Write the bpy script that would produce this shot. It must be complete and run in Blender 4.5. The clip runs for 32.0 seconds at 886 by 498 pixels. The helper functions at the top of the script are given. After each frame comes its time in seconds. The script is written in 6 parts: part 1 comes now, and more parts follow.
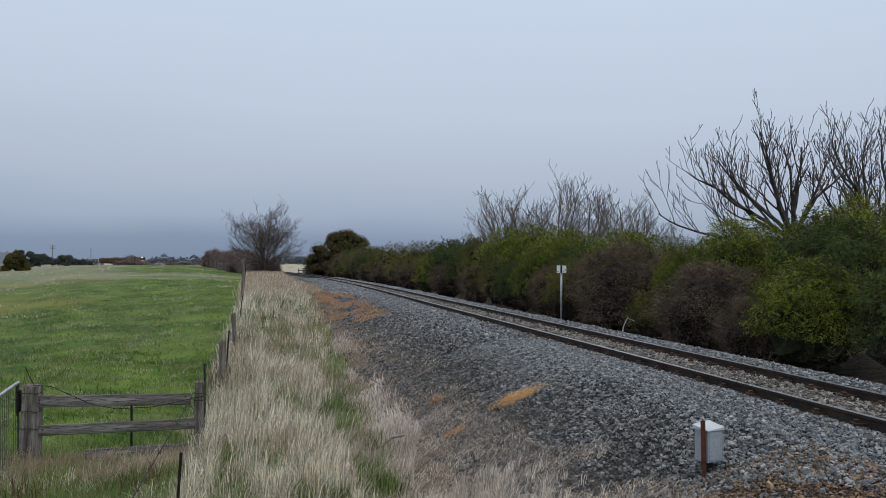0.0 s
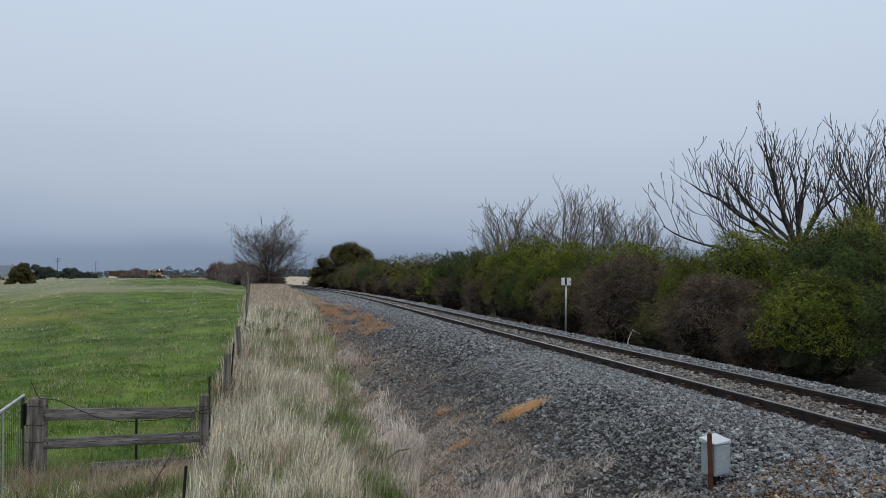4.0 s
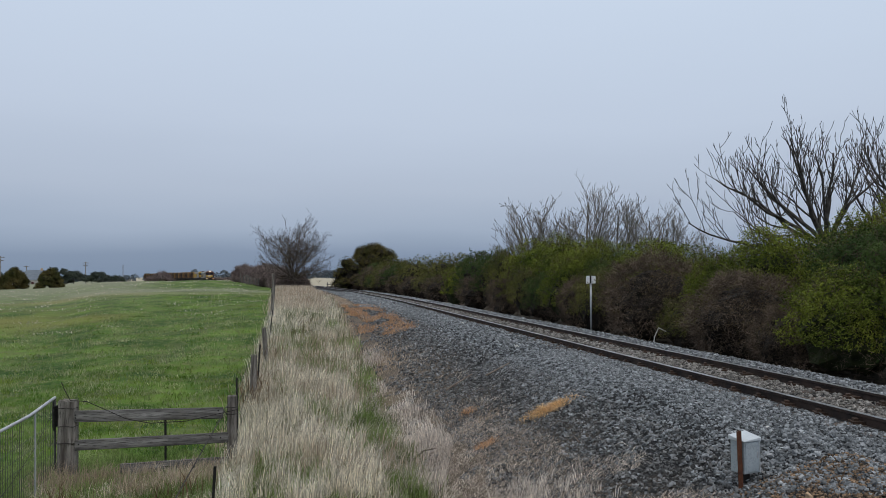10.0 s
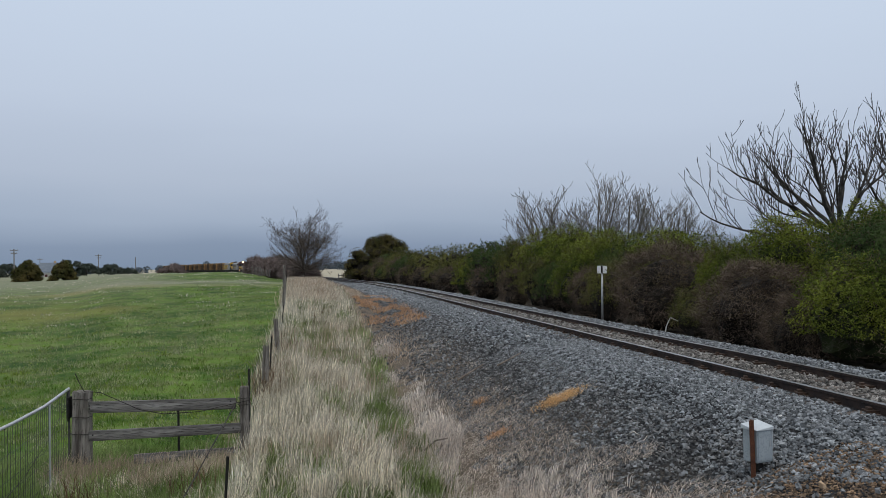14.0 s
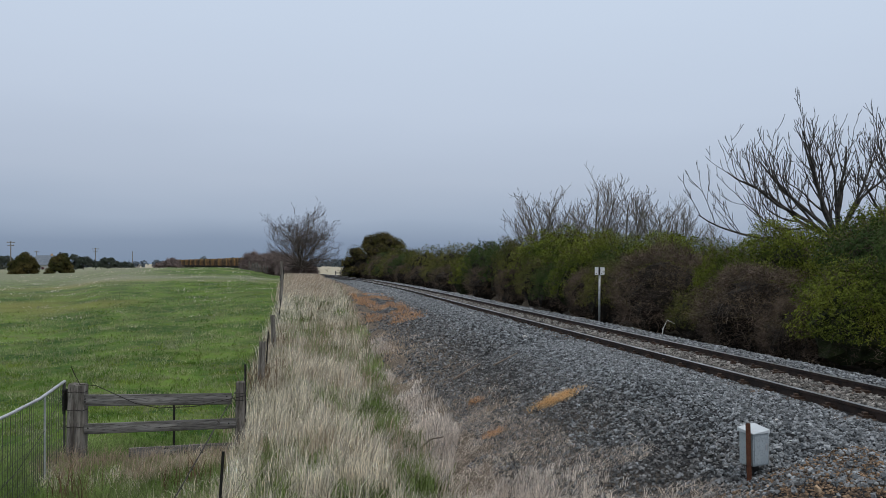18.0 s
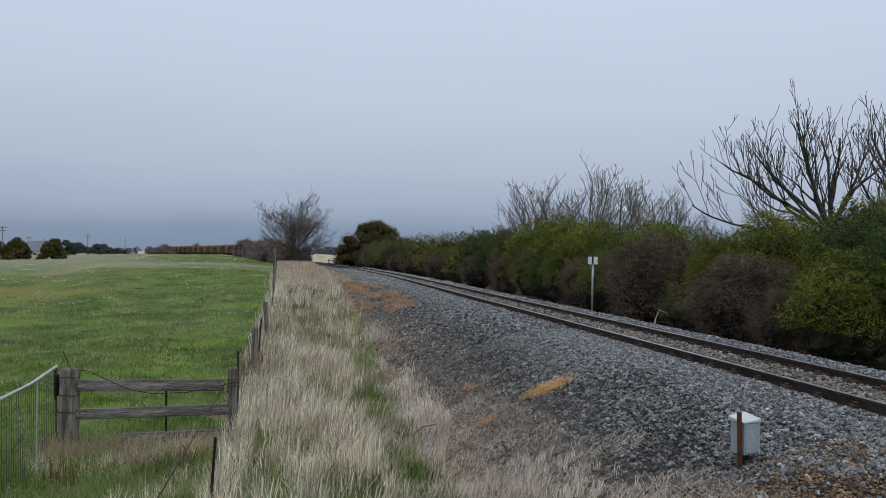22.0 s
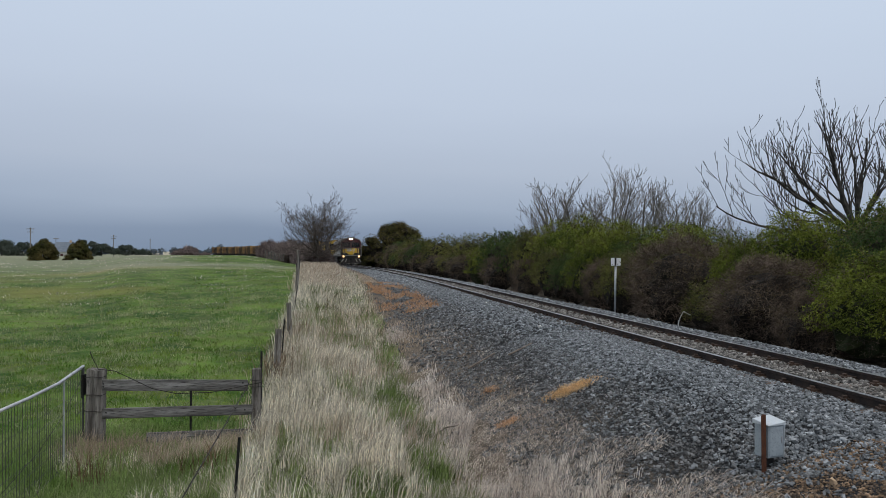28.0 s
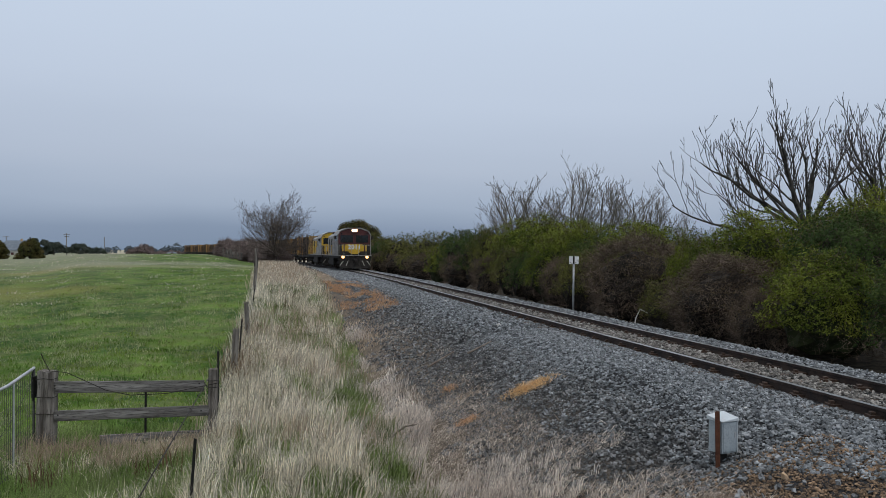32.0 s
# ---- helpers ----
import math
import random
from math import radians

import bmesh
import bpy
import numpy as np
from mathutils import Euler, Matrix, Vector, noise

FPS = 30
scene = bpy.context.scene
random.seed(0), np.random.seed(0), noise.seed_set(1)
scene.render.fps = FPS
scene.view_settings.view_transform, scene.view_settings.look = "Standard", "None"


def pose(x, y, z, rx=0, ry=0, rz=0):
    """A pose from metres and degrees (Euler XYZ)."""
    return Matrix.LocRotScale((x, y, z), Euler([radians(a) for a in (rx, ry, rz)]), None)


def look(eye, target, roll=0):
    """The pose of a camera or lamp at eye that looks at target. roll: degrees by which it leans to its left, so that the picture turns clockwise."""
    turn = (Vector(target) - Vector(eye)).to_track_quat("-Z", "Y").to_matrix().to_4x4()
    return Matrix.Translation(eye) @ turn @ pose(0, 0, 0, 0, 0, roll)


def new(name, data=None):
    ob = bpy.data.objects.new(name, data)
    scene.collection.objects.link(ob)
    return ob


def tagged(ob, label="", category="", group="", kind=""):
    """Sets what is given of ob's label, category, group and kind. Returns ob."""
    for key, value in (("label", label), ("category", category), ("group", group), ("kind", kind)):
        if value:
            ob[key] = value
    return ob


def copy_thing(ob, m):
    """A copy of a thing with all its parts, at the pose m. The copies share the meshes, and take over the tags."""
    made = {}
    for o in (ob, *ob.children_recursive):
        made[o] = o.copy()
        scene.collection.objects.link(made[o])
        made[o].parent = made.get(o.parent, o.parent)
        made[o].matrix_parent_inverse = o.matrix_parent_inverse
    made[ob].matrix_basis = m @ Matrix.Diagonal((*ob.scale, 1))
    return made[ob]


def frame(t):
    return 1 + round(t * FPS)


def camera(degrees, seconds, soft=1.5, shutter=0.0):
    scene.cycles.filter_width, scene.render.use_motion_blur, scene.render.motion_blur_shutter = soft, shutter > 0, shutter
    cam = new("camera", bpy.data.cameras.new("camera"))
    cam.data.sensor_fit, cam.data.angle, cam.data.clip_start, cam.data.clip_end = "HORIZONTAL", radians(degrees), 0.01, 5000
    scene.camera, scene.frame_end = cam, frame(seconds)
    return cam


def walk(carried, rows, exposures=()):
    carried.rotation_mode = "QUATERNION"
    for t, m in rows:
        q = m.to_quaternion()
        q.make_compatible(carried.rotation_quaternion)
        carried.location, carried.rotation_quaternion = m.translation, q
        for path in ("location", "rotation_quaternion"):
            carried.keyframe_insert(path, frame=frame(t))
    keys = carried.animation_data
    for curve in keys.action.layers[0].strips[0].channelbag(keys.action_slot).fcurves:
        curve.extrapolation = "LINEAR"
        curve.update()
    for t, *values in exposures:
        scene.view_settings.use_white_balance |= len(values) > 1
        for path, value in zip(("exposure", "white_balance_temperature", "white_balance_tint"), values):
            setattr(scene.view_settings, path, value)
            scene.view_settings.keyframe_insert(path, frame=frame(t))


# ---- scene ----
cam = camera(55.2, 32.0, soft=0.6)

# seconds, eye (x, y, z), turn (x, y, z): a person standing beside the line, holding the camera in the hand
PATH = [
    (0, 0.037, -0.010, 1.621, 90.744, 0.058, -2.403), (0.5, 0.035, -0.005, 1.624, 90.843, 0.016, -2.424),
    (1, 0.038, -0.009, 1.624, 91.076, 0.016, -2.406), (1.5, 0.038, -0.011, 1.623, 91.215, 0.012, -2.404),
    (2, 0.033, -0.002, 1.622, 91.276, -0.025, -2.355), (2.5, 0.033, -0.004, 1.624, 91.380, -0.022, -2.300),
    (3, 0.032, 0.007, 1.624, 91.477, 0.023, -2.294), (3.5, 0.028, -0.011, 1.625, 91.524, 0.065, -2.227),
    (5.5, 0.028, -0.017, 1.625, 91.731, 0.529, -1.677), (6, 0.026, -0.011, 1.623, 91.735, 0.780, -1.640),
    (6.5, 0.030, -0.002, 1.625, 91.747, 0.865, -1.444), (7, 0.032, -0.006, 1.624, 91.766, 0.912, -1.220),
    (7.5, 0.026, -0.008, 1.625, 91.735, 0.947, -1.197), (8, 0.041, -0.008, 1.616, 91.766, 1.100, -1.022),
    (8.5, 0.031, 0.001, 1.618, 91.747, 1.010, -0.830), (9, 0.019, -0.005, 1.621, 91.729, 0.955, -0.737),
    (9.5, 0.023, -0.009, 1.619, 91.634, 0.934, -0.624), (10, 0.015, -0.014, 1.617, 91.581, 0.771, -0.522),
    (10.5, 0.027, -0.008, 1.614, 91.538, 0.756, -0.418), (11, 0.016, -0.001, 1.610, 91.475, 0.676, -0.398),
    (11.5, 0.006, -0.001, 1.612, 91.351, 0.709, -0.300), (12, 0.008, -0.005, 1.618, 91.210, 0.781, -0.031),
    (12.5, 0.019, 0.000, 1.612, 91.107, 0.931, 0.114), (13, 0.012, -0.007, 1.607, 91.027, 1.025, 0.187),
    (13.5, 0.016, -0.011, 1.609, 90.969, 1.041, 0.236), (14, 0.017, -0.004, 1.609, 90.972, 1.036, 0.215),
    (14.5, 0.019, -0.003, 1.614, 90.962, 1.020, 0.173), (16.5, 0.005, 0.004, 1.601, 91.028, 0.397, 0.076),
    (17, 0.005, 0.011, 1.602, 91.004, 0.240, 0.023), (17.5, 0.008, 0.011, 1.603, 90.955, 0.098, 0.022),
    (18, -0.002, 0.005, 1.600, 90.915, 0.094, 0.027), (18.5, 0.002, 0.009, 1.597, 90.814, -0.021, 0.003),
    (19, -0.001, 0.001, 1.599, 90.728, -0.003, -0.004), (19.5, -0.005, -0.002, 1.599, 90.637, -0.089, -0.042),
    (20, -0.005, 0.005, 1.598, 90.533, -0.095, -0.066), (20.5, 0.000, 0.002, 1.593, 90.446, -0.125, -0.177),
    (21, -0.002, 0.009, 1.594, 90.398, -0.249, -0.213), (21.5, -0.001, 0.011, 1.586, 90.369, -0.361, -0.288),
    (22, -0.004, 0.017, 1.586, 90.156, -0.348, -0.413), (22.5, -0.009, 0.000, 1.587, 90.038, -0.441, -0.449),
    (23, -0.005, 0.003, 1.590, 89.953, -0.468, -0.474), (23.5, -0.011, -0.006, 1.593, 89.745, -0.356, -0.386),
    (24, -0.009, -0.013, 1.597, 89.793, -0.145, -0.175), (24.5, -0.002, -0.002, 1.586, 89.738, 0.130, 0.056),
    (25, 0.003, -0.015, 1.593, 89.755, 0.588, 0.289), (25.5, -0.001, -0.010, 1.595, 89.798, 0.484, 0.428),
    (27.5, -0.008, -0.011, 1.589, 90.226, -0.049, 1.078), (28, -0.003, -0.005, 1.590, 90.219, -0.356, 1.085),
    (28.5, -0.001, 0.007, 1.593, 90.213, -0.369, 1.018), (29, -0.001, -0.002, 1.600, 90.264, -0.329, 0.878),
    (29.5, -0.004, -0.000, 1.590, 90.248, -0.297, 0.703), (30, -0.004, 0.002, 1.595, 90.205, -0.393, 0.351),
    (30.5, 0.005, 0.001, 1.594, 90.210, -0.383, -0.163), (31, 0.016, 0.014, 1.595, 90.208, -0.300, -0.782),
    (31.5, 0.012, 0.010, 1.591, 90.156, -0.254, -1.317), (32, 0.009, 0.003, 1.599, 90.118, -0.311, -1.632)]
walk(cam, [(r[0], pose(*r[1:])) for r in PATH], exposures=[(0, 0.0), (32, 0.0)])


# ---- world and sun: overcast, low mist at the horizon ----
def build_world():
    w = bpy.data.worlds.new("overcast_sky")
    w.use_nodes = True
    nt = w.node_tree
    nt.nodes.clear()
    out = nt.nodes.new("ShaderNodeOutputWorld")
    bg = nt.nodes.new("ShaderNodeBackground")
    tc = nt.nodes.new("ShaderNodeTexCoord")
    sep = nt.nodes.new("ShaderNodeSeparateXYZ")
    nt.links.new(tc.outputs["Generated"], sep.inputs[0])
    ns = nt.nodes.new("ShaderNodeTexNoise")
    ns.inputs["Scale"].default_value = 2.2
    ns.inputs["Detail"].default_value = 3.0
    mp = nt.nodes.new("ShaderNodeMapping")
    mp.inputs["Scale"].default_value = (1.0, 1.0, 5.0)
    nt.links.new(tc.outputs["Generated"], mp.inputs[0])
    nt.links.new(mp.outputs[0], ns.inputs["Vector"])
    wob = nt.nodes.new("ShaderNodeMath")
    wob.operation = "MULTIPLY_ADD"
    wob.inputs[1].default_value = 0.05
    nt.links.new(ns.outputs["Fac"], wob.inputs[0])
    nt.links.new(sep.outputs["Z"], wob.inputs[2])
    ramp = nt.nodes.new("ShaderNodeValToRGB")
    cr = ramp.color_ramp
    stops = [(0.0, (0.18, 0.245, 0.35)), (0.04, (0.215, 0.28, 0.395)), (0.07, (0.325, 0.395, 0.515)), (0.12, (0.42, 0.485, 0.60)),
             (0.20, (0.505, 0.58, 0.705)), (0.32, (0.56, 0.65, 0.785)), (0.6, (0.80, 0.88, 1.0)), (1.0, (1.0, 1.0, 1.0))]
    cr.elements[0].position, cr.elements[0].color = stops[0][0], (*stops[0][1], 1)
    cr.elements[1].position, cr.elements[1].color = stops[-1][0], (*stops[-1][1], 1)
    for p, c in stops[1:-1]:
        e = cr.elements.new(p)
        e.color = (*c, 1)
    lean_n = nt.nodes.new("ShaderNodeMath")
    lean_n.operation = "MULTIPLY_ADD"
    lean_n.inputs[1].default_value = 0.03
    nt.links.new(sep.outputs["X"], lean_n.inputs[0])
    nt.links.new(wob.outputs[0], lean_n.inputs[2])
    nt.links.new(lean_n.outputs[0], ramp.inputs[0])
    sky = nt.nodes.new("ShaderNodeTexSky")
    sky.sky_type = "NISHITA"
    sky.sun_disc = False
    sky.sun_elevation, sky.sun_rotation = radians(50), radians(150)
    skm = nt.nodes.new("ShaderNodeMix")
    skm.data_type, skm.blend_type = "RGBA", "ADD"
    skm.inputs[0].default_value = 0.004
    nt.links.new(ramp.outputs[0], skm.inputs[6])
    nt.links.new(sky.outputs[0], skm.inputs[7])
    nt.links.new(skm.outputs[2], bg.inputs[0])
    bg.inputs[1].default_value = 1.0
    nt.links.new(bg.outputs[0], out.inputs[0])
    scene.world = w


build_world()
sun = new("sun", bpy.data.lights.new("sun", "SUN"))
sun.data.energy, sun.data.angle, sun.data.color = 0.7, radians(40), (1.0, 0.97, 0.92)
sun.matrix_world = look((0, 0, 30), (-8, 14, 0))


# ---- materials ----
def mat(name, c1, c2, scale=4.0, fine=60.0, c3=None, rough=0.8, metal=0.0, bump=0.15, rnd=0.25, stretch=(1, 1, 1), spec=0.3, island=False):
    """Two scales of noise between two or three colours, fine relief, and a shade of its own for each piece."""
    m = bpy.data.materials.new(name)
    m.use_nodes = True
    nt = m.node_tree
    b = nt.nodes["Principled BSDF"]
    b.inputs["Roughness"].default_value = rough
    b.inputs["Metallic"].default_value = metal
    b.inputs["Specular IOR Level"].default_value = spec
    tc = nt.nodes.new("ShaderNodeTexCoord")
    mp = nt.nodes.new("ShaderNodeMapping")
    mp.inputs["Scale"].default_value = stretch
    nt.links.new(tc.outputs["Object"], mp.inputs[0])
    n1 = nt.nodes.new("ShaderNodeTexNoise")
    n1.inputs["Scale"].default_value, n1.inputs["Detail"].default_value = scale, 4
    n2 = nt.nodes.new("ShaderNodeTexNoise")
    n2.inputs["Scale"].default_value, n2.inputs["Detail"].default_value = fine, 3
    for n in (n1, n2):
        nt.links.new(mp.outputs[0], n.inputs["Vector"])
    r1 = nt.nodes.new("ShaderNodeMapRange")
    r1.inputs[1].default_value, r1.inputs[2].default_value = 0.35, 0.65
    nt.links.new(n1.outputs["Fac"], r1.inputs[0])
    mx = nt.nodes.new("ShaderNodeMix")
    mx.data_type = "RGBA"
    mx.inputs[6].default_value, mx.inputs[7].default_value = (*c1, 1), (*c2, 1)
    nt.links.new(r1.outputs[0], mx.inputs[0])
    last = mx.outputs[2]
    if c3:
        r2 = nt.nodes.new("ShaderNodeMapRange")
        r2.inputs[1].default_value, r2.inputs[2].default_value = 0.5, 0.72
        nt.links.new(n2.outputs["Fac"], r2.inputs[0])
        m3 = nt.nodes.new("ShaderNodeMix")
        m3.data_type = "RGBA"
        m3.inputs[7].default_value = (*c3, 1)
        nt.links.new(r2.outputs[0], m3.inputs[0])
        nt.links.new(last, m3.inputs[6])
        last = m3.outputs[2]
    if rnd:
        hsv = nt.nodes.new("ShaderNodeHueSaturation")
        if island:
            src = nt.nodes.new("ShaderNodeNewGeometry").outputs["Random Per Island"]
        else:
            src = nt.nodes.new("ShaderNodeObjectInfo").outputs["Random"]
        rr = nt.nodes.new("ShaderNodeMapRange")
        rr.inputs[3].default_value, rr.inputs[4].default_value = 1 - rnd, 1 + rnd
        nt.links.new(src, rr.inputs[0])
        nt.links.new(rr.outputs[0], hsv.inputs["Value"])
        nt.links.new(last, hsv.inputs["Color"])
        last = hsv.outputs[0]
    nt.links.new(last, b.inputs["Base Color"])
    if bump:
        bp = nt.nodes.new("ShaderNodeBump")
        bp.inputs["Strength"].default_value, bp.inputs["Distance"].default_value = bump, 0.02
        nt.links.new(n2.outputs["Fac"], bp.inputs["Height"])
        nt.links.new(bp.outputs[0], b.inputs["Normal"])
    return m


def leafy(name, c1, c2, scale=1.2, through_light=0.25, rnd=0.35, rough=0.8):
    """Thin leaves and blades: colour patches by place, a shade for each leaf, some light through them."""
    m = mat(name, c1, c2, scale=scale, fine=9.0, rough=rough, bump=0, rnd=rnd, island=True, spec=0.06)
    nt = m.node_tree
    b = nt.nodes["Principled BSDF"]
    col = b.inputs["Base Color"].links[0].from_socket
    tr = nt.nodes.new("ShaderNodeBsdfTranslucent")
    nt.links.new(col, tr.inputs[0])
    ms = nt.nodes.new("ShaderNodeMixShader")
    ms.inputs[0].default_value = through_light
    nt.links.new(b.outputs[0], ms.inputs[1])
    nt.links.new(tr.outputs[0], ms.inputs[2])
    nt.links.new(ms.outputs[0], nt.nodes["Material Output"].inputs[0])
    return m


def glow(name, c, power):
    m = bpy.data.materials.new(name)
    m.use_nodes = True
    b = m.node_tree.nodes["Principled BSDF"]
    b.inputs["Base Color"].default_value = (*c, 1)
    b.inputs["Emission Color"].default_value = (*c, 1)
    b.inputs["Emission Strength"].default_value = power
    return m


M = {
    "ballast": mat("ballast_stone", (0.06, 0.067, 0.073), (0.265, 0.282, 0.295), 9, 45, rough=0.75, bump=0.4, rnd=0.55, island=True),
    "ballast_one": mat("ballast_stone_single", (0.10, 0.106, 0.112), (0.255, 0.265, 0.272), 9, 45, rough=0.85, bump=0.4, rnd=0.5),
    "old_ballast": mat("grimy_ballast_stone", (0.045, 0.046, 0.047), (0.175, 0.176, 0.176), 9, 45, rough=0.9, bump=0.4, rnd=0.7, island=True),
    "mid_ballast": mat("brown_grey_ballast_stone", (0.07, 0.064, 0.058), (0.25, 0.238, 0.22), 9, 45, rough=0.9, bump=0.4, rnd=0.7, island=True),
    "red_stone": mat("track_gravel", (0.06, 0.045, 0.035), (0.25, 0.165, 0.10), 14, 60, rough=0.9, rnd=0.6, island=True),
    "rail": mat("rusty_rail_steel", (0.024, 0.018, 0.016), (0.055, 0.036, 0.028), 5, 70, rough=0.75, metal=0.2, bump=0.2, rnd=0.05),
    "railhead": mat("worn_rail_head", (0.48, 0.48, 0.49), (0.34, 0.33, 0.33), 3, 40, rough=0.28, metal=0.9, bump=0.05, rnd=0.05),
    "sleeper": mat("weathered_sleeper", (0.06, 0.045, 0.036), (0.13, 0.10, 0.08), 4, 40, rough=0.9, bump=0.5, stretch=(1, 6, 6)),
    "plate": mat("rusted_plate", (0.035, 0.022, 0.016), (0.07, 0.042, 0.028), 20, 90, rough=0.85, metal=0.2),
    "old_wood": mat("weathered_grey_timber", (0.085, 0.072, 0.063), (0.31, 0.283, 0.255), 4, 26, c3=(0.05, 0.044, 0.038), rough=0.95, bump=0.8, stretch=(4, 4, 0.3), rnd=0.12),
    "board": mat("weathered_rail_timber", (0.075, 0.069, 0.065), (0.26, 0.248, 0.235), 4, 26, c3=(0.035, 0.031, 0.028), rough=0.95, bump=0.8, stretch=(0.3, 4, 4), rnd=0.15),
    "black_steel": mat("dark_picket_steel", (0.012, 0.012, 0.013), (0.03, 0.027, 0.025), 12, 60, rough=0.7, metal=0.3, rnd=0.1),
    "wire": mat("fence_wire", (0.022, 0.02, 0.018), (0.05, 0.042, 0.036), 20, 80, rough=0.6, metal=0.6, bump=0, rnd=0),
    "galv": mat("galvanised_pipe", (0.50, 0.51, 0.52), (0.36, 0.37, 0.38), 6, 60, rough=0.5, metal=0.5, rnd=0.05),
    "mesh": mat("gate_mesh_wire", (0.04, 0.042, 0.04), (0.09, 0.088, 0.082), 9, 60, rough=0.6, metal=0.5, bump=0, rnd=0),
    "boxpaint": mat("pale_grey_box_paint", (0.34, 0.385, 0.415), (0.28, 0.325, 0.355), 5, 50, c3=(0.24, 0.27, 0.285), rough=0.45, metal=0.1, bump=0.05, rnd=0),
    "lid": mat("white_box_lid", (0.50, 0.54, 0.565), (0.42, 0.455, 0.48), 5, 40, rough=0.45, rnd=0),
    "rust": mat("rusty_stake", (0.06, 0.024, 0.015), (0.12, 0.048, 0.025), 12, 70, rough=0.9, metal=0.2, bump=0.4, rnd=0),
    "signwhite": mat("sign_white", (0.78, 0.79, 0.80), (0.68, 0.69, 0.70), 6, 50, rough=0.4, rnd=0),
    "bark": mat("dead_bark", (0.03, 0.027, 0.024), (0.085, 0.076, 0.068), 5, 40, rough=0.9, bump=0.4, rnd=0.1),
    "pale_bark": mat("pale_bark", (0.12, 0.108, 0.098), (0.24, 0.222, 0.20), 3, 30, rough=0.9, bump=0.3, rnd=0.1),
    "brown_bark": mat("hawthorn_bark", (0.055, 0.044, 0.038), (0.13, 0.106, 0.092), 3, 30, rough=0.9, bump=0.3, rnd=0.15),
    "twig": mat("brown_twigs", (0.05, 0.036, 0.027), (0.165, 0.122, 0.09), 1.6, 10, rough=0.9, bump=0, rnd=0.5, island=True),
    "red_twig": mat("reddish_twigs", (0.12, 0.088, 0.08), (0.23, 0.18, 0.168), 1.0, 10, rough=0.9, bump=0, rnd=0.4, island=True),
    # near-black fillings for the shrubs: the shade inside them, put into the colour
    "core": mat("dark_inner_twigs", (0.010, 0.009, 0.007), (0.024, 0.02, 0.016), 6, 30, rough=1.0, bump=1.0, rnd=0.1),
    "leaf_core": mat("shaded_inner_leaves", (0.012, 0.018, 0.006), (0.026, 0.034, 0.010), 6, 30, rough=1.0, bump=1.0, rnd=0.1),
    "leaf": leafy("green_leaves", (0.058, 0.082, 0.014), (0.195, 0.215, 0.034), 0.9, 0.15, rnd=0.55),
    "leaf_dark": leafy("dark_green_leaves", (0.035, 0.06, 0.02), (0.075, 0.105, 0.03), 1.0),
    "leaf_olive": leafy("olive_leaves", (0.07, 0.078, 0.022), (0.165, 0.158, 0.045), 0.8, 0.15, rnd=0.55),
    "leaf_brown": leafy("russet_leaves", (0.085, 0.062, 0.038), (0.12, 0.10, 0.05), 0.9),
    "cypress": leafy("cypress_foliage", (0.05, 0.055, 0.018), (0.115, 0.092, 0.034), 0.4, rnd=0.4),
    # foliage of the distant trees, greyed in its own colour to stand for haze
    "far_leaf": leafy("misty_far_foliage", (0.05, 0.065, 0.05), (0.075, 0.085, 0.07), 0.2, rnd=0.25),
    "dry": leafy("dry_grass", (0.52, 0.46, 0.34), (0.90, 0.83, 0.70), 1.6, 0.36, rnd=0.7),
    "ash_grass": leafy("ash_pink_dead_grass", (0.54, 0.465, 0.40), (0.82, 0.745, 0.67), 0.9, 0.38, rnd=0.55),
    "dry_brown": leafy("brown_dead_grass", (0.42, 0.325, 0.235), (0.58, 0.475, 0.37), 0.9, 0.4, rnd=0.4),
    "thatch": leafy("matted_dead_stalks", (0.42, 0.35, 0.295), (0.72, 0.635, 0.55), 1.2, 0.3, rnd=0.55),
    "green_grass": leafy("green_grass", (0.15, 0.235, 0.06), (0.33, 0.41, 0.16), 0.7, 0.4, rnd=0.5),
    "pad_grass": leafy("pasture_grass", (0.07, 0.14, 0.02), (0.20, 0.265, 0.055), 0.7, 0.4, rnd=0.4),
    "under_grass": leafy("verge_undergrowth", (0.075, 0.105, 0.03), (0.25, 0.28, 0.125), 0.9, 0.3, rnd=0.55),
    # solid filling that thickens the bare scrub, darker than its twigs
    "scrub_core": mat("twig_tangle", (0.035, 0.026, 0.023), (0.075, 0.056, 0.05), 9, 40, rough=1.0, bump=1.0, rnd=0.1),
    "tuft": leafy("grey_dry_tussock", (0.19, 0.225, 0.11), (0.38, 0.395, 0.24), 0.9, 0.38, rnd=0.35),
    "tussock": leafy("pale_pasture_tuft", (0.20, 0.245, 0.10), (0.42, 0.43, 0.24), 0.5, 0.35, rnd=0.35),
    "orange": leafy("orange_dead_weed", (0.46, 0.25, 0.13), (0.60, 0.38, 0.23), 1.5, 0.4, rnd=0.3),
    "yellow_straw": leafy("yellow_straw", (0.58, 0.345, 0.15), (0.74, 0.52, 0.29), 3, 0.4, rnd=0.3),
    "stick": mat("dry_stick", (0.12, 0.095, 0.075), (0.22, 0.18, 0.15), 6, 40, rough=0.9, rnd=0.2),
    "white_rock": mat("pale_rock", (0.55, 0.53, 0.50), (0.7, 0.68, 0.65), 12, 60, rough=0.85, rnd=0),
    "tan_rock": mat("tan_rock", (0.36, 0.25, 0.15), (0.45, 0.33, 0.22), 12, 60, rough=0.85, rnd=0.1),
}


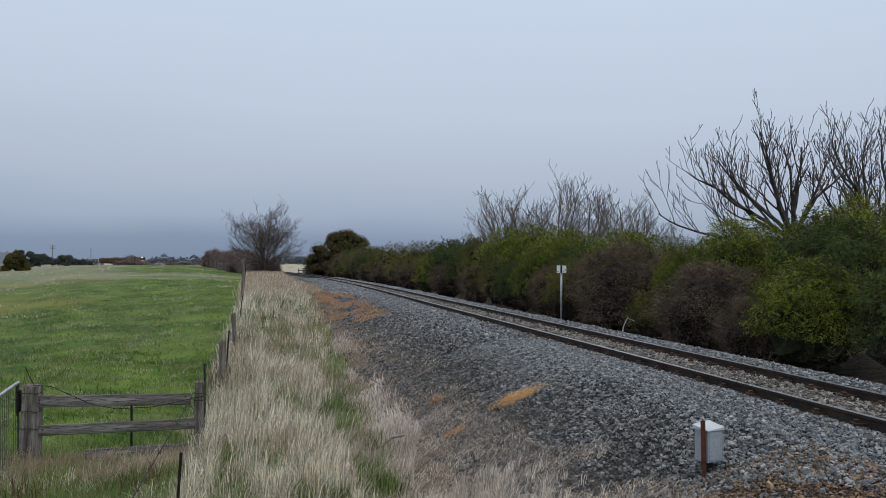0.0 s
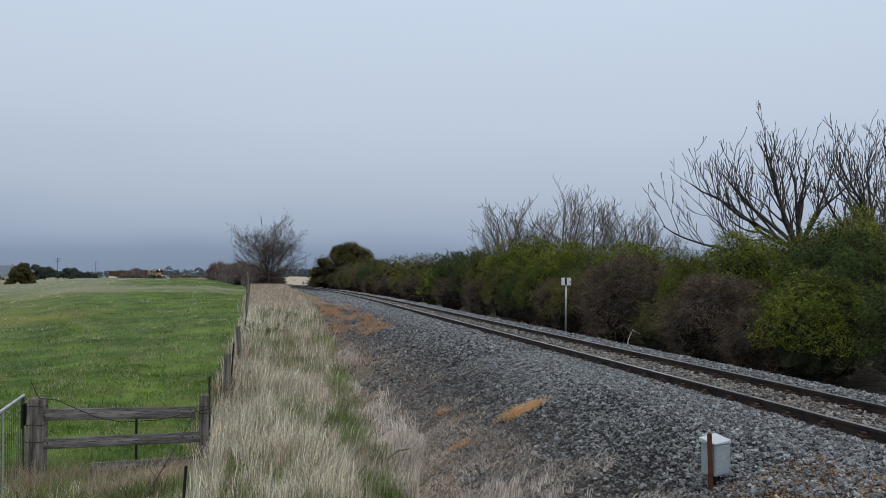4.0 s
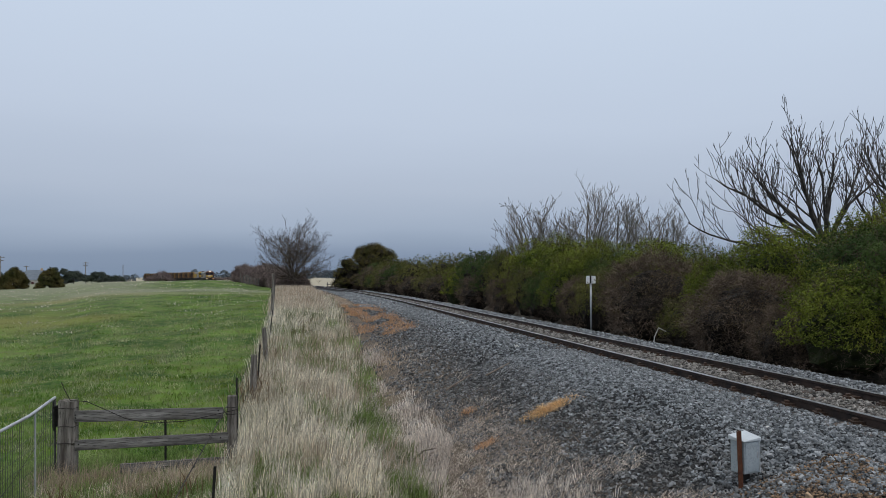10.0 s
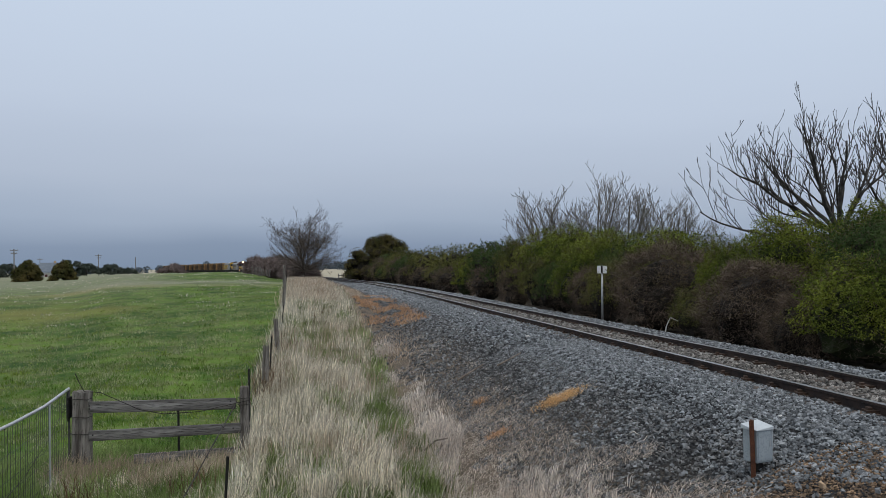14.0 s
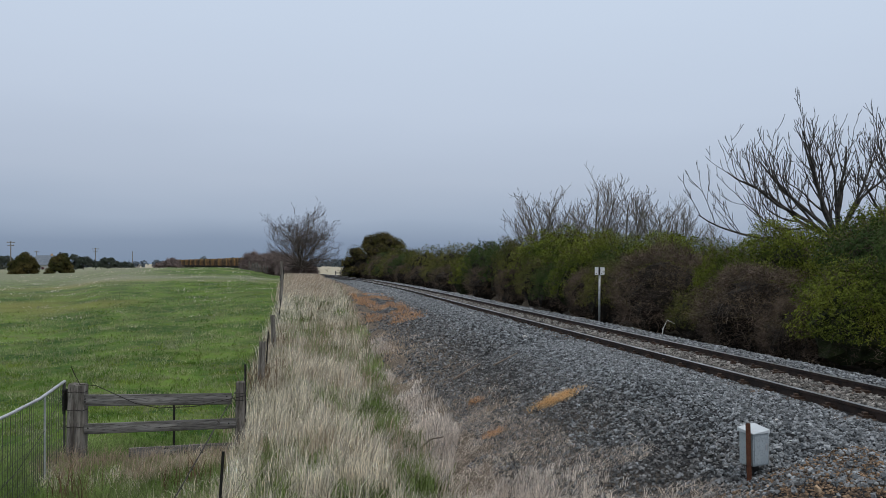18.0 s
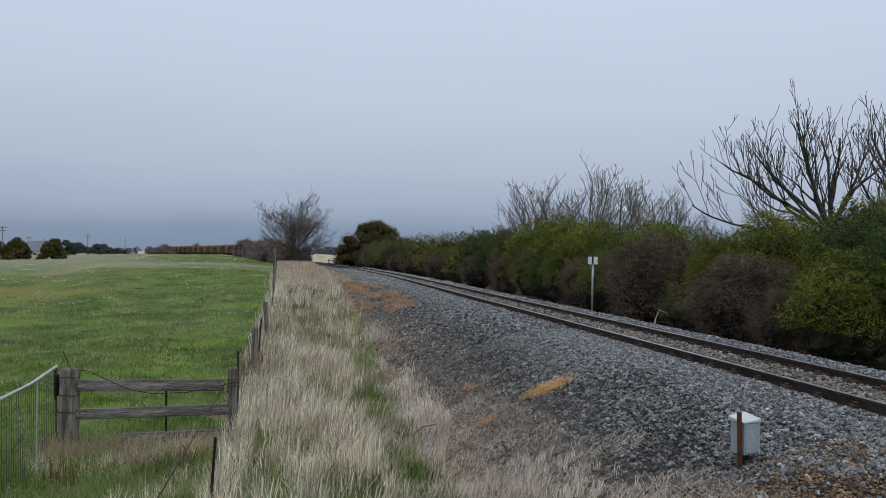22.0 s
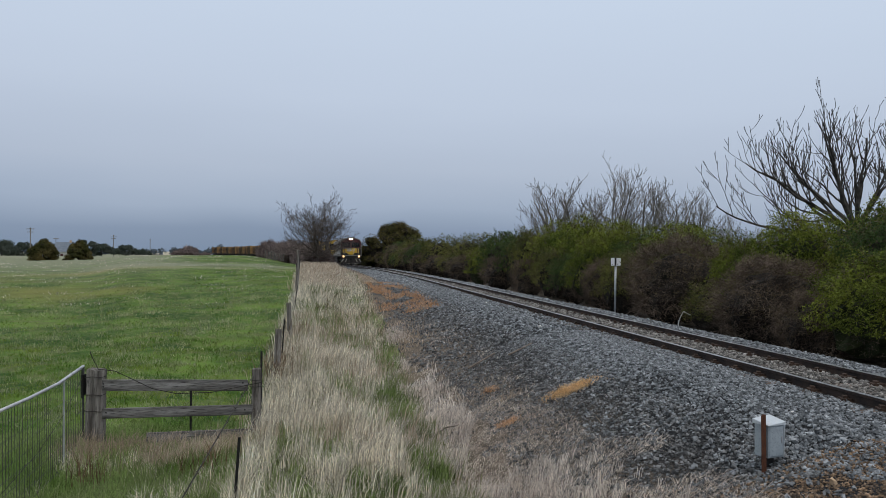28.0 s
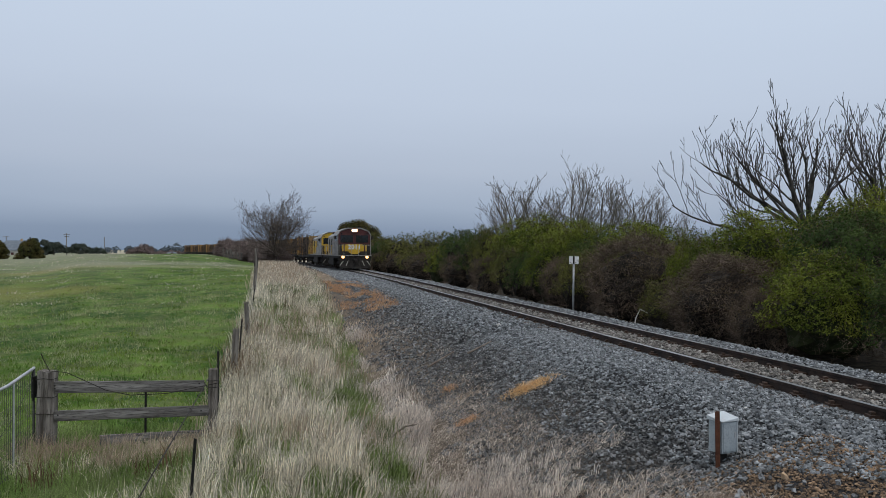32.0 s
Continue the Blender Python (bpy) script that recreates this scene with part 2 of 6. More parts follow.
# ---- the line of the railway ----
def track_x(y):
    """Centre of the track across, by the distance along the view."""
    a = max(0.0, min(y, 272.0) - 43.0)
    x = 6.78 - 0.16 * min(y, 272.0) - 0.00061 * a * a
    return x - 0.4394 * max(0.0, y - 272.0)


def track_slope(y):
    return -0.16 - 0.00122 * max(0.0, min(y, 272.0) - 43.0)


def track_z(y):
    """Top of the rails."""
    return -0.0016 * max(0.0, min(y, 300.0) - 12.0)


def side(y, lateral):
    """A point beside the track: lateral metres to the right of its centre."""
    m = track_slope(y)
    n = math.hypot(1, m)
    return track_x(y) + lateral / n, y - lateral * m / n


def smooth(a, b, t):
    t = max(0.0, min(1.0, (t - a) / (b - a)))
    return t * t * (3 - 2 * t)


def lerp_table(tab, v):
    if v <= tab[0][0]:
        return tab[0][1]
    for (a, p), (b, q) in zip(tab, tab[1:]):
        if v <= b:
            return p + (q - p) * (v - a) / (b - a)
    return tab[-1][1]


FENCE_GROUND = [(0, -1.45), (12, -1.38), (18, -1.27), (25, -1.08), (36, -0.30), (50, 0.08), (70, 0.2), (95, 0.3), (130, -0.3), (200, -1.2), (400, -1.6)]
PADDOCK = [(0, -1.6), (12, -1.42), (30, -0.85), (60, 0.25), (92, 1.02), (105, 1.05), (125, 0.6), (160, -0.6), (230, -1.5), (500, -2.0)]
PADDOCK_LOW = [(0, -1.7), (12, -1.5), (40, -0.7), (80, 0.1), (120, 0.2), (250, -0.6), (500, -1.5)]


def ground_z(lat, y):
    """Height of the ground, by the offset from the track and the distance."""
    tz = track_z(y)
    w = 0.06 * noise.noise((lat * 0.5, y * 0.5, 0)) + 0.02 * noise.noise((lat * 2.1, y * 2.1, 5))
    if lat > -1.75:
        if lat < 1.5:
            return tz - 0.125
        z = tz - 0.125 - 0.47 * smooth(1.5, 3.0, lat)
        return z - 0.25 * smooth(3.2, 8, lat) + w * smooth(2, 4, lat) - 0.6 * smooth(30, 300, lat)
    low = lerp_table(FENCE_GROUND, y)
    x = side(y, lat)[0]
    if lat < -7:
        a = lerp_table(PADDOCK, y)
        b = lerp_table(PADDOCK_LOW, y)
        k = smooth(-0.36, -0.43, x / max(y, 8.0)) if y > 0 else 0.0
        pad = a + (b - a) * k
        low += (pad - low) * smooth(-7, -14, lat)
    if y < 9:
        up = smooth(9, 3.2, y)
        low = low * (1 - up) - 0.08 * up
    swale = -0.10 * math.exp(-((lat + 5.4) / 1.0) ** 2) * smooth(40, 20, y)
    t = smooth(-1.6, -5.4, lat)
    t = t * 0.55 + 0.45 * max(0.0, min(1.0, (-lat - 1.75) / 3.6))
    z = (tz - 0.125) * (1 - t) + low * t + swale
    return z + w * smooth(-2.2, -4, lat) * (1.6 if lat < -8 else 1.0)


def ground_at(x, y):
    """Height of the ground under a point of the plan."""
    yy = y
    for _ in range(4):
        m = track_slope(yy)
        n = math.hypot(1, m)
        lat = ((x - track_x(yy)) - m * (y - yy)) / n
        yy = y + lat * m / n
    return ground_z(lat, yy)


# ---- mesh helpers ----
class Geo:
    """Collects points and faces of one mesh."""

    def __init__(self):
        self.v, self.f = [], []

    def add(self, verts, faces):
        o = len(self.v)
        self.v += [tuple(p) for p in verts]
        self.f += [tuple(i + o for i in q) for q in faces]
        return self

    def box(self, c, s, turn=None, taper=1.0):
        hx, hy, hz = s[0] / 2, s[1] / 2, s[2] / 2
        pts = [Vector((x * (taper if z > 0 else 1), y * (taper if z > 0 else 1), z)) for z in (-hz, hz) for y in (-hy, hy) for x in (-hx, hx)]
        if turn is not None:
            pts = [turn @ p for p in pts]
        c = Vector(c)
        return self.add([p + c for p in pts], [(0, 2, 3, 1), (4, 5, 7, 6), (0, 1, 5, 4), (2, 6, 7, 3), (0, 4, 6, 2), (1, 3, 7, 5)])

    def tube(self, pts, radii, n=6, caps=True):
        pts = [Vector(p) for p in pts]
        rings = []
        side_ref = None
        for i, p in enumerate(pts):
            d = (pts[min(i + 1, len(pts) - 1)] - pts[max(i - 1, 0)])
            d = d.normalized() if d.length > 1e-9 else Vector((0, 0, 1))
            if side_ref is None:
                side_ref = d.orthogonal().normalized()
            a = (side_ref - d * side_ref.dot(d))
            a = a.normalized() if a.length > 1e-6 else d.orthogonal().normalized()
            side_ref = a
            b = d.cross(a)
            r = radii[i] if hasattr(radii, "__len__") else radii
            rings.append([p + (a * math.cos(2 * math.pi * k / n) + b * math.sin(2 * math.pi * k / n)) * r for k in range(n)])
        vs = [q for ring in rings for q in ring]
        fs = []
        for i in range(len(pts) - 1):
            for k in range(n):
                k2 = (k + 1) % n
                fs.append((i * n + k, i * n + k2, (i + 1) * n + k2, (i + 1) * n + k))
        if caps:
            fs.append(tuple(reversed(range(n))))
            fs.append(tuple(range((len(pts) - 1) * n, len(pts) * n)))
        return self.add(vs, fs)

    def prism(self, profile, a, b, frame_m=None):
        """A profile of (u, w) pushed from a to b along the local x; frame_m turns the whole."""
        n = len(profile)
        vs = [Vector((a, u, w)) for u, w in profile] + [Vector((b, u, w)) for u, w in profile]
        if frame_m is not None:
            vs = [frame_m @ p for p in vs]
        fs = [tuple(range(n)), tuple(reversed(range(n, 2 * n)))]
        fs += [(i, i + n, (i + 1) % n + n, (i + 1) % n) for i in range(n)]
        return self.add(vs, fs)

    def mesh(self, name, material, bevel=0.0, smooth_shade=False):
        me = bpy.data.meshes.new(name)
        if bevel > 0:
            bm = bmesh.new()
            vs = [bm.verts.new(p) for p in self.v]
            for q in self.f:
                try:
                    bm.faces.new([vs[i] for i in q])
                except ValueError:
                    pass
            bmesh.ops.recalc_face_normals(bm, faces=bm.faces)
            ed = [e for e in bm.edges if len(e.link_faces) == 2 and e.calc_face_angle(0) > 0.5]
            bmesh.ops.bevel(bm, geom=ed, offset=bevel, segments=1, affect="EDGES", clamp_overlap=True)
            bm.to_mesh(me)
            bm.free()
        else:
            me.from_pydata(self.v, [], self.f)
        me.materials.append(material)
        if smooth_shade:
            me.polygons.foreach_set("use_smooth", [True] * len(me.polygons))
        me.update()
        return me


def fast_mesh(name, verts, faces, material):
    """A mesh from arrays; faces is an array with the same number of corners in each row."""
    me = bpy.data.meshes.new(name)
    verts = np.asarray(verts, dtype=np.float32).reshape(-1, 3)
    faces = np.asarray(faces, dtype=np.int32)
    k = faces.shape[1]
    me.vertices.add(len(verts))
    me.vertices.foreach_set("co", verts.ravel())
    me.loops.add(faces.size)
    me.loops.foreach_set("vertex_index", faces.ravel())
    me.polygons.add(len(faces))
    me.polygons.foreach_set("loop_start", np.arange(len(faces), dtype=np.int32) * k)
    me.polygons.foreach_set("loop_total", np.full(len(faces), k, dtype=np.int32))
    me.materials.append(material)
    me.update(calc_edges=True)
    me.validate()
    return me


def part(name, geo, material, parent, label="", at=None, bevel=0.0, smooth_shade=False):
    """One mesh under a thing or under a part."""
    me = geo.mesh(name, material, bevel, smooth_shade) if isinstance(geo, Geo) else geo
    ob = new(name, me)
    ob.parent = parent
    if at is not None:
        ob.matrix_basis = at
    if label:
        tagged(ob, label)
    return ob


def thing(name, label, category, at=None, group="", kind=""):
    e = new(name)
    if at is not None:
        e.matrix_basis = at
    return tagged(e, label, category, group, kind)


def put(name, geo, material, label, category="", at=None, group="", kind="", bevel=0.0, smooth_shade=False):
    """A thing of one mesh."""
    me = geo.mesh(name, material, bevel, smooth_shade) if isinstance(geo, Geo) else geo
    ob = new(name, me)
    if at is not None:
        ob.matrix_basis = at
    return tagged(ob, label, category, group, kind)


# ---- ground: one sheet from the track out to the horizon ----
def ground_material():
    m = bpy.data.materials.new("ground_surface")
    m.use_nodes = True
    nt = m.node_tree
    b = nt.nodes["Principled BSDF"]
    b.inputs["Roughness"].default_value = 0.95
    b.inputs["Specular IOR Level"].default_value = 0.15
    att = nt.nodes.new("ShaderNodeAttribute")
    att.attribute_name = "lateral"
    tc = nt.nodes.new("ShaderNodeTexCoord")

    def noise_node(scale, detail=4, stretch=(1, 1, 1)):
        mp = nt.nodes.new("ShaderNodeMapping")
        mp.inputs["Scale"].default_value = stretch
        nt.links.new(tc.outputs["Object"], mp.inputs[0])
        n = nt.nodes.new("ShaderNodeTexNoise")
        n.inputs["Scale"].default_value, n.inputs["Detail"].default_value = scale, detail
        nt.links.new(mp.outputs[0], n.inputs["Vector"])
        return n.outputs["Fac"]

    def remap(src, a, c, lo=0.0, hi=1.0):
        r = nt.nodes.new("ShaderNodeMapRange")
        for i, v in enumerate((a, c, lo, hi)):
            r.inputs[i + 1].default_value = v
        nt.links.new(src, r.inputs[0])
        return r.outputs[0]

    def mix(fac, a, c):
        x = nt.nodes.new("ShaderNodeMix")
        x.data_type = "RGBA"
        nt.links.new(fac, x.inputs[0])
        for s, v in ((6, a), (7, c)):
            if isinstance(v, tuple):
                x.inputs[s].default_value = (*v, 1)
            else:
                nt.links.new(v, x.inputs[s])
        return x.outputs[2]

    big, mid, small, fine = noise_node(0.06, 3), noise_node(0.55), noise_node(5), noise_node(38, 2)
    band = noise_node(0.11, 3, (0.25, 1.0, 1.0))
    wob = nt.nodes.new("ShaderNodeMath")
    wob.operation = "MULTIPLY_ADD"
    nt.links.new(mid, wob.inputs[0])
    wob.inputs[1].default_value = 1.6
    wob2 = nt.nodes.new("ShaderNodeMath")
    wob2.operation = "MULTIPLY_ADD"
    nt.links.new(small, wob2.inputs[0])
    wob2.inputs[1].default_value = 0.9
    nt.links.new(att.outputs["Fac"], wob2.inputs[2])
    nt.links.new(wob2.outputs[0], wob.inputs[2])
    lat = wob.outputs[0]
    pad = mix(remap(mid, 0.38, 0.66), (0.026, 0.068, 0.009), (0.118, 0.195, 0.032))
    pad = mix(remap(noise_node(1.4, 5), 0.50, 0.70, 0.0, 0.8), pad, (0.115, 0.125, 0.05))
    pad = mix(remap(small, 0.50, 0.78), pad, (0.16, 0.175, 0.07))
    pad = mix(remap(band, 0.60, 0.72), pad, (0.20, 0.20, 0.10))
    pad = mix(remap(big, 0.54, 0.70), pad, (0.185, 0.175, 0.05))
    dry_att = nt.nodes.new("ShaderNodeAttribute")
    dry_att.attribute_name = "dryness"
    dadd = nt.nodes.new("ShaderNodeMath")
    dadd.operation = "MULTIPLY"
    nt.links.new(dry_att.outputs["Fac"], dadd.inputs[0])
    nt.links.new(remap(small, 0.25, 0.6, 0.35, 1.0), dadd.inputs[1])
    pad = mix(dadd.outputs[0], pad, (0.235, 0.235, 0.165))
    pad = mix(remap(dry_att.outputs["Fac"], 1.0, 1.9), pad, (0.37, 0.335, 0.25))
    verge = mix(remap(mid, 0.4, 0.62), (0.15, 0.12, 0.075), (0.09, 0.12, 0.04))
    verge = mix(remap(fine, 0.4, 0.7), verge, (0.27, 0.22, 0.15))
    dirt = mix(remap(small, 0.35, 0.65), (0.05, 0.042, 0.034), (0.115, 0.09, 0.07))
    dirt = mix(remap(fine, 0.45, 0.7), dirt, (0.25, 0.20, 0.15))
    # near-black sheet under the ballast: shade of the gaps, put into the colour
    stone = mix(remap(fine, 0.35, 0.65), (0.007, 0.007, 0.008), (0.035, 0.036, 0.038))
    litter = mix(remap(small, 0.35, 0.65), (0.04, 0.032, 0.024), (0.10, 0.085, 0.06))
    col = mix(remap(lat, -6.9, -6.3), pad, verge)
    col = mix(remap(lat, -4.2, -3.3), col, dirt)
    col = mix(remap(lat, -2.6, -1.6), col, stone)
    col = mix(remap(lat, 3.6, 4.2), col, litter)
    col = mix(remap(lat, 12.0, 20.0), col, pad)
    nt.links.new(col, b.inputs["Base Color"])
    bp = nt.nodes.new("ShaderNodeBump")
    bp.inputs["Strength"].default_value, bp.inputs["Distance"].default_value = 0.7, 0.05
    nt.links.new(fine, bp.inputs["Height"])
    nt.links.new(bp.outputs[0], b.inputs["Normal"])
    return m


def steps(*runs):
    """Rows of (from, to, step) joined into one list."""
    out = []
    for a, b, d in runs:
        n = max(1, round((b - a) / d))
        out += [a + (b - a) * i / n for i in range(n)]
    return out + [runs[-1][1]]


def build_ground():
    ys = steps((-900, -100, 200), (-100, -10, 15), (-10, 3, 1.5), (3, 30, 0.4), (30, 70, 0.9), (70, 140, 2), (140, 300, 6), (300, 600, 30), (600, 3000, 300))
    ls = steps((-3500, -400, 310), (-400, -100, 30), (-100, -30, 4), (-30, -10, 1.2), (-10, -1.6, 0.3), (-1.6, 1.6, 0.8), (1.6, 6, 0.35), (6, 30, 3), (30, 150, 20), (150, 3500, 335))
    vs, lv, dv = [], [], []
    for y in ys:
        for l in ls:
            yy = y
            x, y2 = side(yy, l) if abs(l) < 40 and y < 200 else (track_x(y) + l, y)
            z = ground_z(l, y)
            if y > 330 or abs(l) > 260:
                k = max(smooth(330, 600, y), smooth(260, 500, abs(l)))
                z = z * (1 - k) - 2.2 * k
            vs.append((x, y2, z))
            lv.append(l if l < 4 or y < 124 else 25.0)
            u = x / max(y2, 5.0)
            far_dry = 1.0 * smooth(44, 85, y2) * smooth(-0.29, -0.38, u) * (1.0 - 0.6 * smooth(95, 99, y2) * smooth(-0.36, -0.30, u))
            line = math.exp(-((y2 - 67 - 14 * (u + 0.3)) / 3.5) ** 2) * smooth(-0.46, -0.40, u)
            if l > 4 and y > 122:
                dv.append(2.2 * smooth(122, 140, y))
            else:
                dv.append(min(1.0, 0.9 * far_dry + 0.9 * line + 0.8 * smooth(150, 260, y2)) if l < -7.5 or l > 15 else 0.0)
    n = len(ls)
    a = np.arange((len(ys) - 1) * (n - 1))
    r, c = a // (n - 1), a % (n - 1)
    i = r * n + c
    me = fast_mesh("ground", vs, np.stack([i, i + 1, i + n + 1, i + n], 1), ground_material())
    att = me.attributes.new("lateral", "FLOAT", "POINT")
    att.data.foreach_set("value", lv)
    att = me.attributes.new("dryness", "FLOAT", "POINT")
    att.data.foreach_set("value", dv)
    me.polygons.foreach_set("use_smooth", [True] * len(me.polygons))
    return tagged(new("ground", me), "pasture, dry verge and stony railway shoulder", "ground", kind="structure")


build_ground()


# ---- railway track ----
RAIL_PROFILE = [(-0.065, -0.15), (0.065, -0.15), (0.065, -0.138), (0.012, -0.122), (0.012, -0.04), (0.035, -0.03), (0.035, -0.002), (-0.035, -0.002), (-0.035, -0.03), (-0.012, -0.04), (-0.012, -0.122), (-0.065, -0.138)]
HEAD_PROFILE = [(-0.033, -0.004), (0.033, -0.004), (0.033, 0.0), (-0.033, 0.0)]


def sweep_rail(offset, profile, ys):
    g = Geo()
    n = len(profile)
    for y in ys:
        x, yy = side(y, offset)
        m = track_slope(y)
        k = math.hypot(1, m)
        z = track_z(y)
        g.v += [(x + u / k, yy - u * m / k, z + w) for u, w in profile]
    for i in range(len(ys) - 1):
        for j in range(n):
            j2 = (j + 1) % n
            g.f.append((i * n + j, i * n + j2, (i + 1) * n + j2, (i + 1) * n + j))
    return g


track = thing("railway_track", "single railway track with rusty rails on grey ballast", "railway track", kind="structure")
RAIL_YS = steps((-30, 60, 1.5), (60, 420, 5))
for off in (-0.57, 0.57):
    rl = part("rail", sweep_rail(off, RAIL_PROFILE, RAIL_YS), M["rail"], track, "rust-brown steel rail")
    part("rail_head", sweep_rail(off, HEAD_PROFILE, RAIL_YS), M["railhead"], rl, "worn shiny running surface")
sleeper_mesh = Geo().box((0, 0, 0), (2.0, 0.23, 0.13)).mesh("sleeper", M["sleeper"], bevel=0.012)
plate_mesh = Geo().box((0, 0, 0), (0.30, 0.17, 0.03)).box((-0.10, 0, 0.025), (0.05, 0.09, 0.04)).box((0.10, 0, 0.025), (0.05, 0.09, 0.04)).mesh("rail_fastening", M["plate"])
yy = 2.0
rs = random.Random(3)
while yy < 75:
    m = track_slope(yy)
    at = pose(track_x(yy), yy, track_z(yy) - 0.182 + rs.uniform(-0.006, 0.006), 0, 0, math.degrees(math.atan(-m)) * -1 + rs.uniform(-0.8, 0.8))
    sl = part("sleeper", sleeper_mesh, M["sleeper"], track, at=at)
    if yy < 45:
        for off in (-0.57, 0.57):
            part("rail_fastening", plate_mesh, M["plate"], sl, at=pose(off, 0, 0.08))
    yy += 0.66


# ---- plants ----
def blades(name, pts, heights, width, material, lean=0.35, seed=1, label="", category="grass", drift=(0.0, 0.0)):
    """Bent blades of grass at the points given."""
    rg = np.random.default_rng(seed)
    p = np.asarray(pts, dtype=float)
    n = len(p)
    h = np.asarray(heights, dtype=float)
    a = rg.uniform(0, 2 * np.pi, n)
    l = rg.uniform(0.1, 1.0, n) * lean
    dx, dy = np.cos(a) * l + drift[0], np.sin(a) * l + drift[1]
    b = rg.uniform(0, np.pi, n)
    w = width * rg.uniform(0.6, 1.4, n) / 2
    wx, wy = np.cos(b) * w, np.sin(b) * w
    z0 = np.zeros(n)
    base1, base2 = p + np.stack([-wx, -wy, z0], 1), p + np.stack([wx, wy, z0], 1)
    mid = p + np.stack([dx * h * 0.35, dy * h * 0.35, h * 0.6], 1)
    m1, m2 = mid + np.stack([-wx, -wy, z0], 1) * 0.8, mid + np.stack([wx, wy, z0], 1) * 0.8
    tip = p + np.stack([dx * h, dy * h, h * (1 - 0.25 * np.hypot(dx, dy))], 1)
    v = np.stack([base1, base2, m2, m1, tip], 1).reshape(-1, 3)
    i = np.arange(n) * 5
    f = np.concatenate([np.stack([i, i + 1, i + 2], 1), np.stack([i, i + 2, i + 3], 1), np.stack([i + 3, i + 2, i + 4], 1)])
    me = fast_mesh(name, v, f, material)
    return tagged(new(name, me), label, category, kind="stuff")


def scatter(n, y0, y1, l0, l1, seed, bias=1.0, clump=0.0, keep=None):
    """Points on the ground in a strip beside the track, denser near the start."""
    rg = np.random.default_rng(seed)
    out = []
    if clump:
        k = max(1, n // 14)
        cy = y0 + (y1 - y0) * rg.random(k) ** bias
        cl = rg.uniform(l0, l1, k)
    for i in range(n):
        if clump:
            j = i % k
            y, l = cy[j] + rg.normal(0, clump), cl[j] + rg.normal(0, clump)
        else:
            y, l = y0 + (y1 - y0) * rg.random() ** bias, rg.uniform(l0, l1)
        if keep and not keep(l, y):
            continue
        x, y2 = side(y, l)
        out.append((x, y2, ground_z(l, y) - 0.01))
    return np.array(out)


GREEN_SPOTS = ((-5.35, 17.0, 0.4, 3.2), (-5.3, 12.6, 0.35, 1.6), (-6.2, 27.0, 0.6, 4.0), (-6.7, 13.2, 0.35, 0.7), (-5.9, 10.6, 0.35, 0.8), (-7.2, 10.2, 0.5, 1.0), (-5.5, 22.5, 0.35, 2.5))


def green_patch(l, y):
    """Where fresh grass shows through the dry stems."""
    k = max(math.exp(-((l - a) / c) ** 2 - ((y - b) / d) ** 2) for a, b, c, d in GREEN_SPOTS)
    return l > -7.4 and noise.noise((l * 0.9 + 3, y * 0.28, 2.0)) > 0.16 - 0.75 * k


def clone(ob, m):
    """A copy at the pose m, whatever size the first one was given."""
    return copy_thing(ob, m @ Matrix.Diagonal((1 / ob.scale[0], 1 / ob.scale[1], 1 / ob.scale[2], 1)))


def leaf_cloud(rg, n, blobs, size, long=1.0, tri=False):
    """Small leaves on the skins of many blobs (x, y, z, radius)."""
    b = np.asarray(blobs)
    j = rg.integers(0, len(b), n)
    d = rg.normal(0, 1, (n, 3))
    d[:, 2] = np.abs(d[:, 2]) - 0.38
    d /= np.linalg.norm(d, axis=1)[:, None]
    r = b[j, 3] * rg.uniform(0.72, 1.12, n)
    c = b[j, :3] + d * r[:, None]
    nrm = d + rg.normal(0, 0.5, (n, 3)) + (0, 0, 0.2)
    u = np.cross(nrm, rg.normal(0, 1, (n, 3)))
    u /= np.linalg.norm(u, axis=1)[:, None] + 1e-9
    w = np.cross(nrm, u)
    w /= np.linalg.norm(w, axis=1)[:, None] + 1e-9
    s = size * rg.uniform(0.55, 1.4, n)[:, None]
    u, w = u * s * long, w * s * 0.5
    if tri:
        v = np.stack([c - u + w, c - u - w, c + u], 1).reshape(-1, 3)
        i = np.arange(n) * 3
        return v, np.stack([i, i + 1, i + 2], 1)
    v = np.stack([c - u, c + w, c + u, c - w], 1).reshape(-1, 3)
    i = np.arange(n) * 4
    return v, np.stack([i, i + 1, i + 2, i + 3], 1)


def blob_points(rg, radius, height, n, squash=0.8, bottom=0.12):
    """Blobs that fill a dome of the given radius and height unevenly."""
    out = []
    for _ in range(n):
        a, e = rg.uniform(0, 2 * math.pi), rg.random() ** 0.8
        k = math.sqrt(max(0.0, 1 - e * e)) * rg.uniform(0.55, 0.88)
        out.append((math.cos(a) * k * radius, math.sin(a) * k * radius, height * (bottom + (0.86 - bottom) * e) * rg.uniform(0.85, 1.05), radius * rg.uniform(0.20, 0.36) * squash))
    return out


